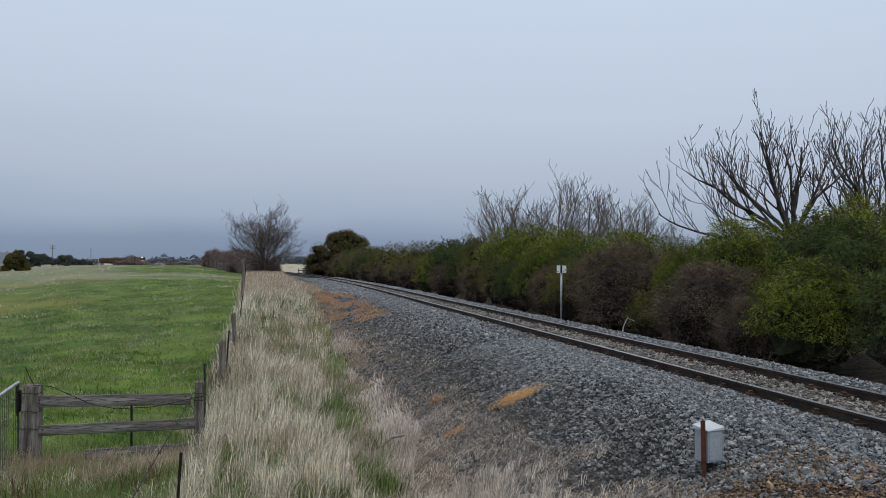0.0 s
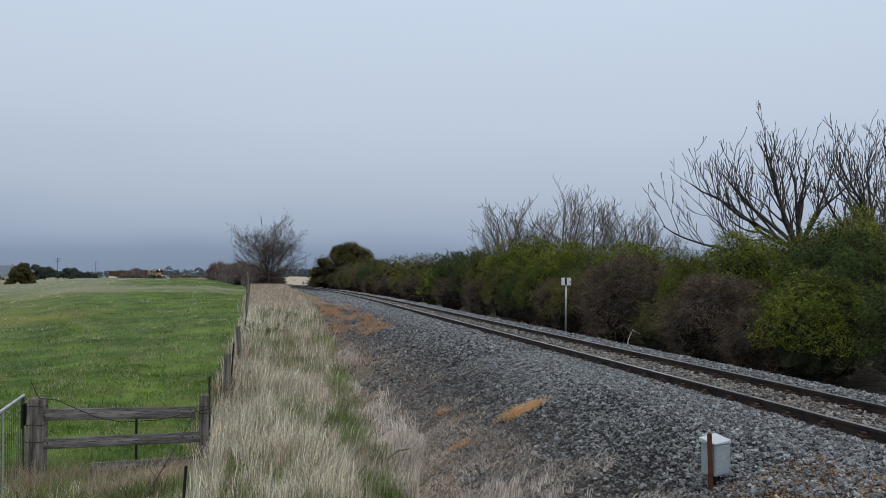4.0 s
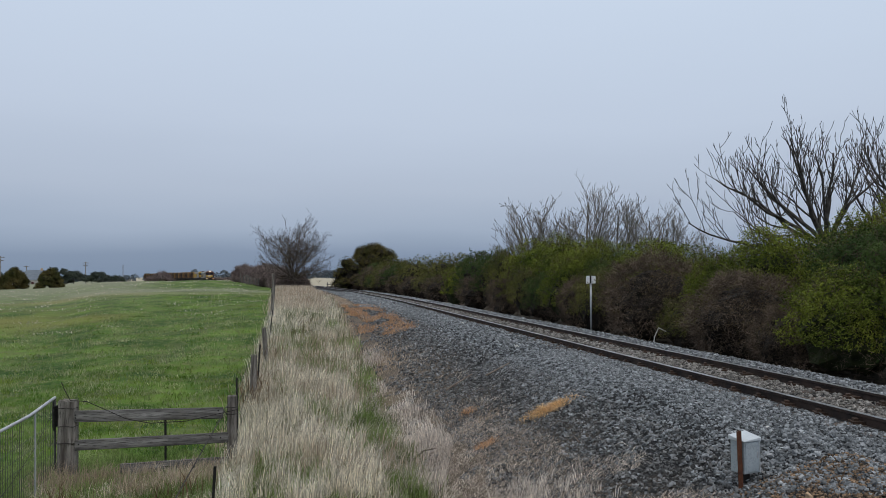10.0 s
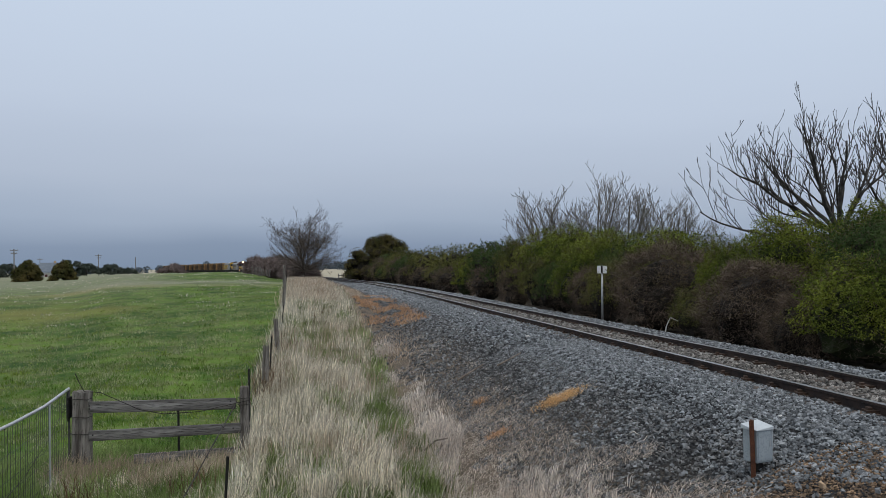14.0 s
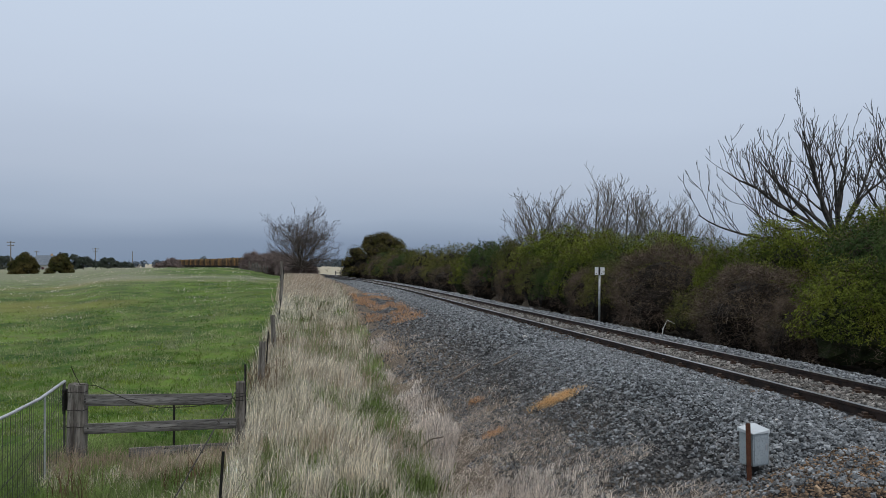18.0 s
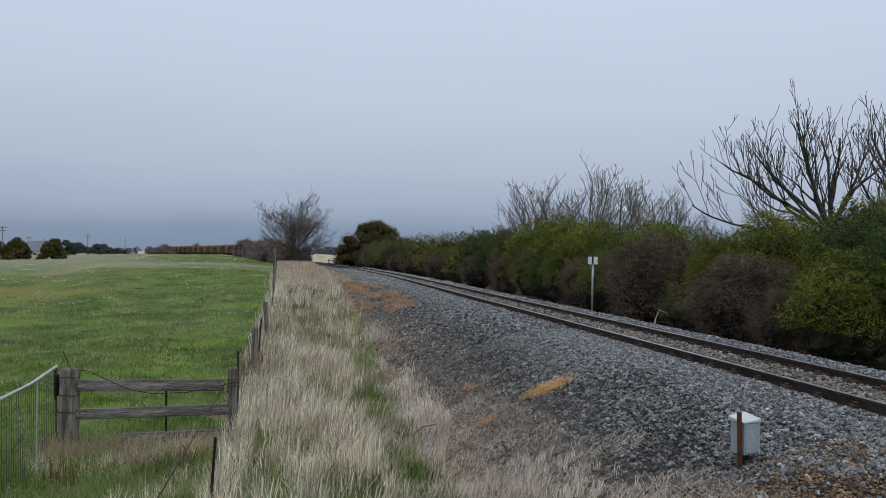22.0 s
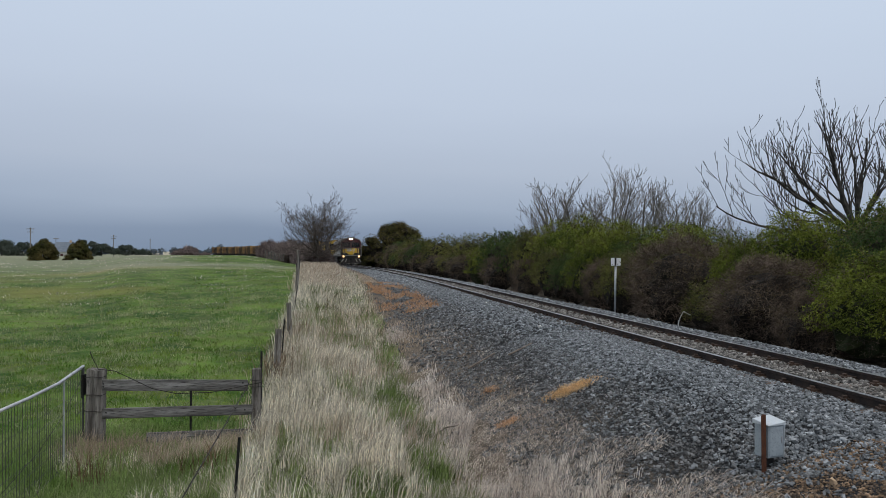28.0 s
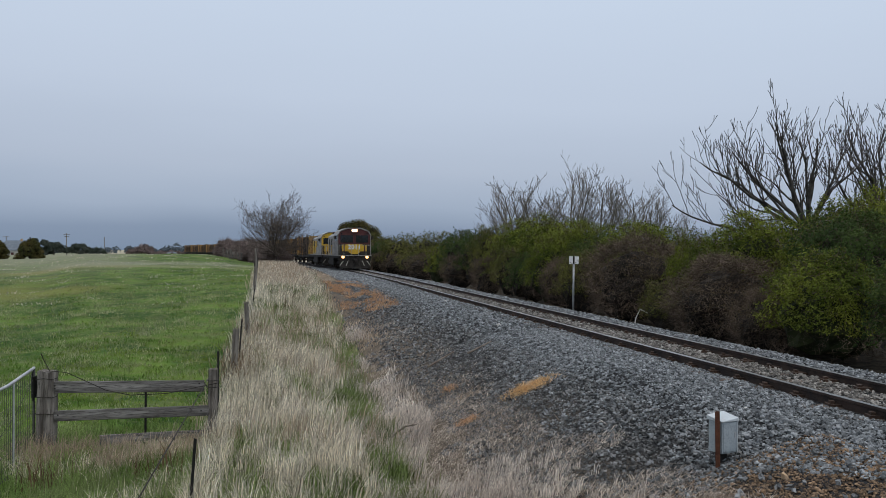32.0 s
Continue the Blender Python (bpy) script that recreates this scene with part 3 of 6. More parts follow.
# solid blobs inside a plant, coloured near-black as shade unless a material is given
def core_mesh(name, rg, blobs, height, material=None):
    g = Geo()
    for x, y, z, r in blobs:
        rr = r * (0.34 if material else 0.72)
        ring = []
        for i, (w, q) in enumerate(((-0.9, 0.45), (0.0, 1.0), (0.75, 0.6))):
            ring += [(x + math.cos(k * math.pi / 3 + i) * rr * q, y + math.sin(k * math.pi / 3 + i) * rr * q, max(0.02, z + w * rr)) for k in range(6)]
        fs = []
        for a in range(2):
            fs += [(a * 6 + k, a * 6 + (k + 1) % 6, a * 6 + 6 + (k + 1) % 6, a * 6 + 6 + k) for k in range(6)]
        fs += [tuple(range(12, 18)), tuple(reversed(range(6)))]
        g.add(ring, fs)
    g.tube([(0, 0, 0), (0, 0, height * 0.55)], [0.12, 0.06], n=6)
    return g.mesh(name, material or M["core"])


def bush(name, label, seed, radius, height, leaf_mat, n_leaves, leaf_size, twig_mat=None, n_twigs=0, twig_len=0.35, twig_w=0.012, at=None, group="", n_blobs=26, long=1.0, cat="bush", bottom=0.12, core=None):
    rg = np.random.default_rng(seed)
    t = thing(name, label, cat, at, group)
    blobs = blob_points(rg, radius, height, n_blobs, bottom=bottom)
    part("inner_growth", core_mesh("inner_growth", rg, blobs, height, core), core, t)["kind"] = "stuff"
    if n_leaves:
        v, f = leaf_cloud(rg, n_leaves, blobs, leaf_size, long=long, tri=True)
        part("foliage", fast_mesh("foliage", v, f, leaf_mat), leaf_mat, t)["kind"] = "stuff"
    if n_twigs:
        v, f = leaf_cloud(rg, n_twigs, blobs, twig_len, long=1.0)
        v = v.reshape(-1, 4, 3)
        c = v.mean(1, keepdims=True)
        wv = v[:, 1] - v[:, 3]
        ln = np.linalg.norm(wv, axis=1)[:, None] + 1e-9
        wv = wv / ln * twig_w
        mid = c[:, 0] + rg.normal(0, twig_len * 0.12, (len(v), 3))
        v[:, 1], v[:, 3] = mid + wv, mid - wv
        part("twig_mass", fast_mesh("twig_mass", v.reshape(-1, 3), f, twig_mat), twig_mat, t)["kind"] = "stuff"
    return t


def stretch(x, y, z, turn, sx, sy, sz):
    return pose(x, y, z, 0, 0, turn) @ Matrix.Diagonal((sx, sy, sz, 1))


# ---- hedge of scrub on the far side of the track ----
SCRUB = "overgrown scrub along the railway"


def dome_skin(d, seed):
    """The lumpy skin of a rounded shrub about two metres across and as high, along the directions d from its middle."""
    out = np.empty(len(d))
    for i, (x, y, z) in enumerate(d):
        q = (x * 1.7 + seed, y * 1.7, z * 1.7)
        out[i] = 1 + 0.30 * noise.noise(q) + 0.20 * noise.noise((q[0] * 2.6, q[1] * 2.6, q[2] * 2.6)) + 0.10 * noise.noise((q[0] * 6, q[1] * 6, q[2] * 6))
    return d * out[:, None] + (0, 0, 0.98)


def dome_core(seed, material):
    """The inside of a shrub, a little under the leaves, coloured near-black as shade."""
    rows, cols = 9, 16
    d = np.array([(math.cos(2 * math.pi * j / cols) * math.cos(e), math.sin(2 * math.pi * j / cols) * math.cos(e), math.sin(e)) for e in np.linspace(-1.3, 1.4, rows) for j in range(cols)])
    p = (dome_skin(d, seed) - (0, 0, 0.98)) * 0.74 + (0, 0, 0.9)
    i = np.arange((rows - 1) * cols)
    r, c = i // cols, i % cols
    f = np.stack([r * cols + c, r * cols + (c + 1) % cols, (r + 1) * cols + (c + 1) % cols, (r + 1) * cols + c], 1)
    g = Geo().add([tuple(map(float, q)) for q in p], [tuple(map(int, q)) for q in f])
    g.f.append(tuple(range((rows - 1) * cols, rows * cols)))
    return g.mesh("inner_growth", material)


def mound(name, label, seed, leaf_mat, sprigs, leaves, leaf_size, twig_mat, n_twigs, twig_len, twig_w, core):
    """A shrub grown as one rounded mound: leafy sprigs on its skin, fine arching twigs between them, a filling coloured
    dark as shade.
    """
    rg = np.random.default_rng(seed)
    t = thing(name, label, "bush", None, SCRUB)

    def skin(n, low=-0.75):
        d = rg.normal(0, 1, (n, 3))
        d /= np.linalg.norm(d, axis=1)[:, None]
        d[:, 2] = np.where(d[:, 2] < low, -d[:, 2], d[:, 2])
        return d, dome_skin(d, seed)

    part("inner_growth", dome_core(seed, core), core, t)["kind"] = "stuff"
    if sprigs:
        # leaves stop low, so the dark filling shows below as shade
        d, p = skin(sprigs, -0.28)
        d2 = np.repeat(d, leaves, 0)
        n = len(d2)
        c = np.repeat((p - (0, 0, 0.98)) * (1.08 - 0.38 * rg.random((sprigs, 1)) ** 1.5) + (0, 0, 0.98), leaves, 0) + rg.normal(0, 0.030, (n, 3))
        nrm = d2 + rg.normal(0, 0.55, (n, 3)) + (0, 0, 0.25)
        nrm /= np.linalg.norm(nrm, axis=1)[:, None]
        u = np.cross(nrm, rg.normal(0, 1, (n, 3)))
        u /= np.linalg.norm(u, axis=1)[:, None] + 1e-9
        w = np.cross(nrm, u)
        s = leaf_size * rg.uniform(0.55, 1.4, n)[:, None]
        v = np.stack([c - u * s + w * s * 0.5, c - u * s - w * s * 0.5, c + u * s], 1).reshape(-1, 3)
        i = np.arange(n) * 3
        part("foliage", fast_mesh("foliage", v, np.stack([i, i + 1, i + 2], 1), leaf_mat), leaf_mat, t)["kind"] = "stuff"
    if n_twigs:
        d, p = skin(n_twigs)
        p = (p - (0, 0, 0.98)) * rg.uniform(0.82, 1.0, (n_twigs, 1)) + (0, 0, 0.98)
        h = d * rg.uniform(0.1, 0.9, (n_twigs, 1)) + rg.normal(0, 0.6, (n_twigs, 3))
        h /= np.linalg.norm(h, axis=1)[:, None]
        ln = twig_len * rg.uniform(0.4, 1.3, (n_twigs, 1))
        w = np.cross(h, rg.normal(0, 1, (n_twigs, 3)))
        w *= twig_w / (np.linalg.norm(w, axis=1)[:, None] + 1e-9)
        tip = p + h * ln
        mid = (p + tip) / 2 + rg.normal(0, 1, (n_twigs, 3)) * ln * 0.16
        v = np.stack([p - w, p + w, mid + w * 0.7, mid - w * 0.7, tip], 1).reshape(-1, 3)
        i = np.arange(n_twigs) * 5
        f = np.concatenate([np.stack([i, i + 1, i + 2], 1), np.stack([i, i + 2, i + 3], 1), np.stack([i + 3, i + 2, i + 4], 1)])
        part("twig_mass", fast_mesh("twig_mass", v, f, twig_mat), twig_mat, t)["kind"] = "stuff"
    return t


GREEN, BROWN = "dense green-leaved shrub in the trackside hedge", "bare brown twiggy shrub in the trackside hedge"
OLIVE, DARK = "olive-green shrub with brown twigs in the hedge", "dark green leafy shrub in the trackside hedge"


def mound_kinds(n, size):
    """One pattern of each kind of shrub; n scales the number of leaves, size the leaves."""
    return {
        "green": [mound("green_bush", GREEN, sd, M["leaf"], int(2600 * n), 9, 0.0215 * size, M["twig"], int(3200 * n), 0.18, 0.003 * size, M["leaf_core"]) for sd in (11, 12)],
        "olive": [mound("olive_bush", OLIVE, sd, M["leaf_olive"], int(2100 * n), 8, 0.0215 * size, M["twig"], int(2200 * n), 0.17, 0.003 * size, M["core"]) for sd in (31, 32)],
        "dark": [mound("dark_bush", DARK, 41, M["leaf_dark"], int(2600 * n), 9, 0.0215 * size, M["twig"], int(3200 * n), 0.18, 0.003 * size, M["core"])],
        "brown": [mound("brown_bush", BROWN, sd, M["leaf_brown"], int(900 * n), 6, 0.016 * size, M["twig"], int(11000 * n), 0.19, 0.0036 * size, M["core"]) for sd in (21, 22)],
    }


near_kinds, far_kinds = mound_kinds(1.0, 1.0), mound_kinds(0.40, 1.4)
# kind, distance, offset from the track, radius, height of the top
MOUNDS = [
    ("brown", 25.9, 4.25, 1.70, 1.92), ("green", 29.0, 5.95, 1.75, 2.45), ("green", 22.6, 4.6, 0.80, 1.86), ("olive", 25.8, 6.4, 1.1, 2.02),
    ("brown", 19.7, 3.90, 1.50, 1.45), ("green", 21.7, 5.90, 1.50, 2.50), ("green", 16.1, 4.1, 1.20, 1.5), ("dark", 17.1, 5.40, 1.45, 2.43), ("green", 18.4, 6.3, 1.5, 2.62), ("olive", 20.2, 7.6, 1.5, 2.55),
    ("green", 19.1, 7.39, 1.20, 2.97), ("green", 41.8, 5.72, 2.10, 3.15), ("olive", 39.2, 4.05, 1.15, 1.68), ("green", 33.4, 4.15, 1.20, 2.13),
    ("green", 33.1, 5.30, 1.25, 2.64), ("olive", 29.4, 3.80, 0.95, 1.50), ("olive", 45.4, 4.42, 1.25, 2.67), ("brown", 43.0, 3.75, 0.95, 1.25),
    ("green", 37.0, 5.4, 1.7, 2.75), ("dark", 36.0, 3.9, 1.0, 1.5), ("dark", 49.5, 5.1, 1.6, 2.75),
    ("dark", 55.2, 5.27, 1.60, 2.93), ("brown", 50.7, 3.90, 1.20, 1.28), ("olive", 72.0, 5.96, 2.10, 2.85), ("brown", 62.9, 4.2, 1.60, 1.33),
    ("olive", 82.6, 5.70, 2.20, 2.97), ("brown", 75.6, 4.2, 1.60, 1.20), ("olive", 95.9, 5.73, 2.10, 3.2), ("olive", 63.5, 6.2, 2.2, 2.75),
    ("green", 58.0, 4.3, 1.2, 1.7), ("olive", 69.0, 4.3, 1.3, 1.6), ("dark", 89.0, 5.0, 1.9, 2.5), ("brown", 85.0, 4.2, 1.4, 1.3),
    ("dark", 12.8, 4.0, 1.25, 1.6), ("green", 13.8, 5.9, 1.5, 2.7), ("brown", 10.2, 4.0, 1.3, 1.5), ("green", 10.8, 6.0, 1.6, 2.6), ("olive", 24.3, 7.4, 1.3, 2.2),
    ("olive", 22.6, 3.8, 0.75, 0.7), ("brown", 17.6, 3.6, 0.8, 0.75), ("dark", 30.5, 5.2, 1.4, 2.2), ("brown", 31.5, 3.9, 1.0, 1.2)]
rh = random.Random(5)
y = 92.0
while y < 124:
    MOUNDS.append((rh.choice(("olive", "dark", "brown")), y, 4.4 + rh.uniform(0, 0.5), rh.uniform(1.4, 1.9), rh.uniform(1.5, 2.4)))
    MOUNDS.append((rh.choice(("olive", "dark")), y + 2.0, 6.4, 2.2, rh.uniform(2.3, 2.9)))
    y += 3.6
used = set()
for kind, y, lat, r, top in MOUNDS:
    pattern = rh.choice((near_kinds if y < 47 else far_kinds)[kind])
    x, y2 = side(y, lat)
    z = ground_z(lat, y) - 0.1
    m = stretch(x, y2, z, rh.uniform(0, 360), r, r, (top - z) / 1.97)
    if pattern.name in used:
        clone(pattern, m)
    else:
        pattern.matrix_basis = m
        used.add(pattern.name)
spare = [k for ks in (*near_kinds.values(), *far_kinds.values()) for k in ks if k.name not in used]
for i, k in enumerate(spare):
    x, y2 = side(100 + 3 * i, 8.5)
    k.matrix_basis = stretch(x, y2, ground_z(8.5, 100 + 3 * i) - 0.1, 40 * i, 2.0, 2.0, 1.6)

# billowing dark evergreen at the far end of the hedge
rg = np.random.default_rng(77)
cyp = thing("dark_tree", "rounded dark olive evergreen tree behind the hedge", "tree", pose(-9.7, 118, -0.9))
part("trunk", Geo().tube([(0, 0, -0.2), (0.1, 0, 2.0), (0, 0.1, 4.0)], [0.3, 0.22, 0.1], n=8), M["bark"], cyp)
cb = [(-3.3, 0, 2.7, 1.2), (-3.7, 0.5, 1.3, 1.2), (-2.6, -0.5, 3.9, 1.1), (-3.6, -1.5, 0.6, 1.1), (2.9, 0, 4.2, 1.1)]
for _ in range(70):
    a, e = rg.uniform(0, 2 * math.pi), rg.random() ** 0.8
    k = math.sqrt(1 - 0.92 * e * e) * rg.uniform(0.72, 1.0)
    px, pz = math.cos(a) * k * 4.3, 0.35 + 5.9 * e
    cb.append((px + (0.9 if e > 0.5 else 0.0), math.sin(a) * k * 3.4, pz - 0.09 * max(0.0, -px) * e, rg.uniform(0.62, 1.0)))
cb.append((0.2, 0, 4.9, 2.0))
cb.append((0.4, 0, 2.4, 3.0))
cb.append((-1.6, 0, 1.9, 2.4))
# near-black filling in place of the shade within the crown
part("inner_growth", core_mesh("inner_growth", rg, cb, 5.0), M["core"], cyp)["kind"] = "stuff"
v, f = leaf_cloud(rg, 34000, cb[:-3], 0.085, tri=True)
part("crown", fast_mesh("crown", v, f, M["cypress"]), M["cypress"], cyp)


# ---- bare trees ----
def grown_tree(name, label, seed, at, trunk, stems, material, kids, angle, up, knot=0.35, wig=0.10, taper=0.7, group="", shrink=(0.62, 0.30), fine=0.006, limb_levels=1):
    """A leafless tree: limbs leave the fork in the directions given and branch again and again, each shoot bending upwards.
    kids: shoots to the metre at each level; up: how strongly each level turns to the light."""
    rg = random.Random(seed)
    t = thing(name, label, "tree", at, group)
    fork = Vector(trunk)
    twigs = Geo()

    def shoot(start, aim, length, r0, level):
        n = max(3, int(length / (knot * (0.75 if level else 1.0))))
        pts, rad, p, d = [start], [r0], start.copy(), aim.normalized()
        for i in range(n):
            w = wig * (1.0 if level else 0.8)
            d = (d + Vector((rg.gauss(0, w), rg.gauss(0, w), rg.gauss(0, w))) + Vector((0, 0, up[min(level, len(up) - 1)] / n))).normalized()
            p = p + d * (length / n)
            pts.append(p)
            rad.append(max(fine, r0 * (1 - taper * (i + 1) / n)))
        g = Geo() if level < limb_levels else twigs
        g.tube(pts, rad, n=8 if level == 0 else (5 if r0 > 0.03 else 3), caps=False)
        if g is not twigs:
            part("limb", g, material, t, smooth_shade=True)
        if level >= len(kids):
            return
        count = max(1, round(length * kids[level] * rg.uniform(0.8, 1.2)))
        for k in range(count):
            u = 0.16 + 0.82 * (k + rg.random()) / count
            j = min(n - 1, int(u * n))
            q = pts[j].lerp(pts[j + 1], u * n - j)
            axis = (pts[j + 1] - pts[j]).normalized()
            side_v = axis.orthogonal().normalized()
            side_v = Matrix.Rotation(rg.uniform(0, 2 * math.pi), 3, axis) @ side_v
            if side_v.z < -0.1 and rg.random() < 0.65:
                side_v.z = -side_v.z
            a = radians(rg.gauss(angle, 9))
            size = length * (shrink[0] - (shrink[0] - shrink[1]) * u) * rg.uniform(0.65, 1.25)
            shoot(q, axis * math.cos(a) + side_v * math.sin(a), size, max(fine, rad[j] * rg.uniform(0.45, 0.68)), level + 1)

    part("trunk", Geo().tube([(0, 0, -0.3), fork * 0.5, fork], [stems[0][2] * 2.0, stems[0][2] * 1.6, stems[0][2] * 1.3], n=9), material, t, smooth_shade=True)
    for aim, length, r in stems:
        shoot(fork, Vector(aim), length, r, 0)
    part("twig_mass", twigs, material, t)["kind"] = "stuff"
    return t


DEAD = dict(kids=(2.1, 2.3, 2.1), angle=36, up=(0.45, 1.0, 0.8), knot=0.34, wig=0.14, shrink=(0.60, 0.34), fine=0.009)


def spread(rd, n, low, high, reach, tall, thick, depth=0.3):
    """Limbs fanned from one side of a fork to the other, at the angles low to high, ending on a dome."""
    out = []
    for i in range(n):
        a = radians(low + (high - low) * i / (n - 1) + rd.uniform(-4, 4))
        size = math.hypot(reach * math.cos(a), tall * math.sin(a)) * rd.uniform(0.92, 1.05)
        out.append(((math.cos(a), rd.uniform(-depth, depth), math.sin(a)), size, thick * rd.uniform(0.75, 1.15)))
    return out


rd = random.Random(23)
grown_tree("dead_tree", "large leafless tree with dark spreading branches above the hedge", 6, pose(12.25, 25.5, -0.8), (-0.35, 0, 3.05), spread(rd, 11, 178, 66, 4.1, 2.8, 0.078), M["bark"], **DEAD)
grown_tree("dead_tree", "leafless dark tree with upswept branches behind the hedge", 16, pose(15.2, 26.5, -0.8), (0.0, 0, 2.7), spread(rd, 10, 150, 30, 3.3, 3.8, 0.072), M["bark"], **DEAD)
BARE = dict(kids=(2.0, 2.6, 3.0), angle=38, up=(0.2, 0.3, 0.25), knot=0.42, wig=0.13, shrink=(0.56, 0.36), fine=0.0095, group="bare trees behind the hedge")
bare = grown_tree("bare_tree", "pale grey leafless tree behind the hedge", 9, pose(8.6, 60, -0.9), (0.1, 0, 2.0), spread(rd, 9, 150, 30, 2.9, 4.4, 0.085, 0.7), M["pale_bark"], **BARE)
bare_b = grown_tree("bare_tree", "pale grey leafless tree with a slender upright crown", 29, pose(13.0, 59, -0.9), (0.0, 0, 2.2), spread(rd, 7, 138, 40, 2.6, 4.6, 0.085, 0.6), M["pale_bark"], **BARE)
for i, (x, y, s, a) in enumerate(((6.8, 61, 0.98, 172), (11.0, 60, 1.0, 10), (15.2, 60, 0.90, 186), (17.0, 61, 0.78, 350), (5.2, 60, 0.55, 20), (20.5, 57, 0.5, 170), (22.5, 55, 0.48, 20), (18.6, 58, 0.6, 200))):
    clone(bare if i % 2 == 0 else bare_b, stretch(x, y, -0.9, a, s, s, s * 1.12))
fan = []
for i in range(28):
    a, e = i * 2.4, radians(-4 + 92 * ((i + 0.5) / 28) ** 1.1)
    size = 2.35 * math.sin(e) + math.sqrt(8.4 - (2.35 * math.cos(e)) ** 2)
    fan.append(((math.cos(a) * math.cos(e), math.sin(a) * math.cos(e), math.sin(e)), size * rd.uniform(0.80, 0.91), 0.036 + 0.022 * math.sin(e)))
grown_tree("hawthorn_tree", "lone leafless hawthorn with dense fine twigs beside the fence", 17, pose(-12.45, 75, 0.0), (-0.1, 0, 1.15), fan, M["brown_bark"],
           kids=(3.0, 3.4, 3.0), angle=46, up=(-0.1, 0.05, 0.2), knot=0.3, wig=0.15, shrink=(0.62, 0.36), fine=0.0075)

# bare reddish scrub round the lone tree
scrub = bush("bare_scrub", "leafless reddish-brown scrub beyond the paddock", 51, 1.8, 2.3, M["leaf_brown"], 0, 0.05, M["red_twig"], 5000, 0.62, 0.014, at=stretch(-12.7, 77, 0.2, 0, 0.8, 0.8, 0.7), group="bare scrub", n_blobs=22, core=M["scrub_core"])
rb = random.Random(8)
for i in range(22):
    k = i / 21
    y = 77 + 20 * k + rb.uniform(-1.5, 1.5)
    x = (-0.163 - 0.0625 * k) * y + rb.uniform(-0.4, 0.4)
    s = rb.uniform(0.75, 1.05) * (0.7 + 0.3 * smooth(0.1, 0.45, k))
    clone(scrub, stretch(x, y, ground_at(x, y) - 0.1, rb.uniform(0, 360), s * 0.95, s * 0.95, s * rb.uniform(0.85, 1.2)))

# two dark round bushes in the paddock
gorse = None
for sx, sy, sd in ((-0.495, 1.0, 0), (-0.4525, 0.97, 90)):
    yb = 112
    x = sx * yb
    z = ground_at(x, yb)
    if gorse is None:
        gorse = bush("gorse_bush", "dense rounded dark green bush standing in the pasture", 61, 2.0, 3.0, M["cypress"], 16000, 0.10, group="paddock bushes", n_blobs=60, bottom=0.0)
        gorse.matrix_basis = stretch(x, yb, z - 0.1, sd, 1.05, 1.05, 0.95 * sy)
    else:
        clone(gorse, stretch(x, yb, z - 0.1, sd, 0.93, 0.93, 0.93 * sy))


# ---- fence, stile panel and mesh gate ----
FENCE_LINE = [(12, -7.72), (20, -7.68), (25, -7.62), (36, -7.83), (50, -8.12), (70, -8.4)]


def fence_point(y, off=0.0):
    return side(y, lerp_table(FENCE_LINE, y) + off)


def split_post(w, h, seed, sides=18, notch=0.12):
    """A hewn post with cracks running down it and a worn top."""
    rg = random.Random(seed)
    prof = []
    for i in range(sides):
        a = 2 * math.pi * i / sides
        sq = 1 / max(abs(math.cos(a)), abs(math.sin(a)))
        r = w / 2 * min(sq, 1.28) * (1 - (notch if i % 3 == 1 else 0) * rg.uniform(0.5, 1.3)) * rg.uniform(0.95, 1.03)
        prof.append((a, r))
    vs = []
    levels = (-0.3, 0.1, h * 0.45, h * 0.8, h)
    for j, z in enumerate(levels):
        k = 1.0 - 0.02 * j
        for a, r in prof:
            rr = r * k * rg.uniform(0.97, 1.02)
            vs.append((math.cos(a) * rr, math.sin(a) * rr, z + (rg.uniform(-0.025, 0.025) if j == len(levels) - 1 else 0)))
    fs = []
    for j in range(len(levels) - 1):
        fs += [(j * sides + i, j * sides + (i + 1) % sides, (j + 1) * sides + (i + 1) % sides, (j + 1) * sides + i) for i in range(sides)]
    top = len(vs)
    vs.append((0, 0, h - 0.02))
    o = (len(levels) - 1) * sides
    fs += [(o + i, o + (i + 1) % sides, top) for i in range(sides)]
    return Geo().add(vs, fs)


fence = thing("paddock_fence", "wire stock fence with grey timber posts and dark steel pickets", "fence")
POSTS = ((19.2, 1.18, 0.14, 2), (25.2, 1.15, 0.13, -3), (36, 1.18, 0.14, 4), (50, 1.6, 0.16, -1))
for y, h, w, tilt in POSTS:
    x, y2 = fence_point(y)
    part("post", split_post(w, h, int(y)), M["old_wood"], fence, "weathered grey split timber post", at=pose(x, y2, ground_z(-7.72, y), 0, tilt, 8))


def picket(parent, x, y, z, h, tilt=0.0, name="picket"):
    g = Geo().box((0, 0, h / 2 - 0.1), (0.032, 0.006, h + 0.2)).box((0, 0.014, h / 2 - 0.1), (0.006, 0.03, h + 0.2))
    return part(name, g, M["black_steel"], parent, "black steel star picket", at=pose(x, y, z, tilt, tilt, 30))


for y, h, tilt in ((15.1, 1.3, 0), (20.8, 1.2, 3), (30, 1.15, 5), (42, 1.2, -2), (46, 1.2, 4), (56, 1.2, 3), (61, 1.2, -3), (66, 1.2, 2)):
    x, y2 = fence_point(y)
    picket(fence, x, y2, ground_z(-7.72, y), h, tilt)
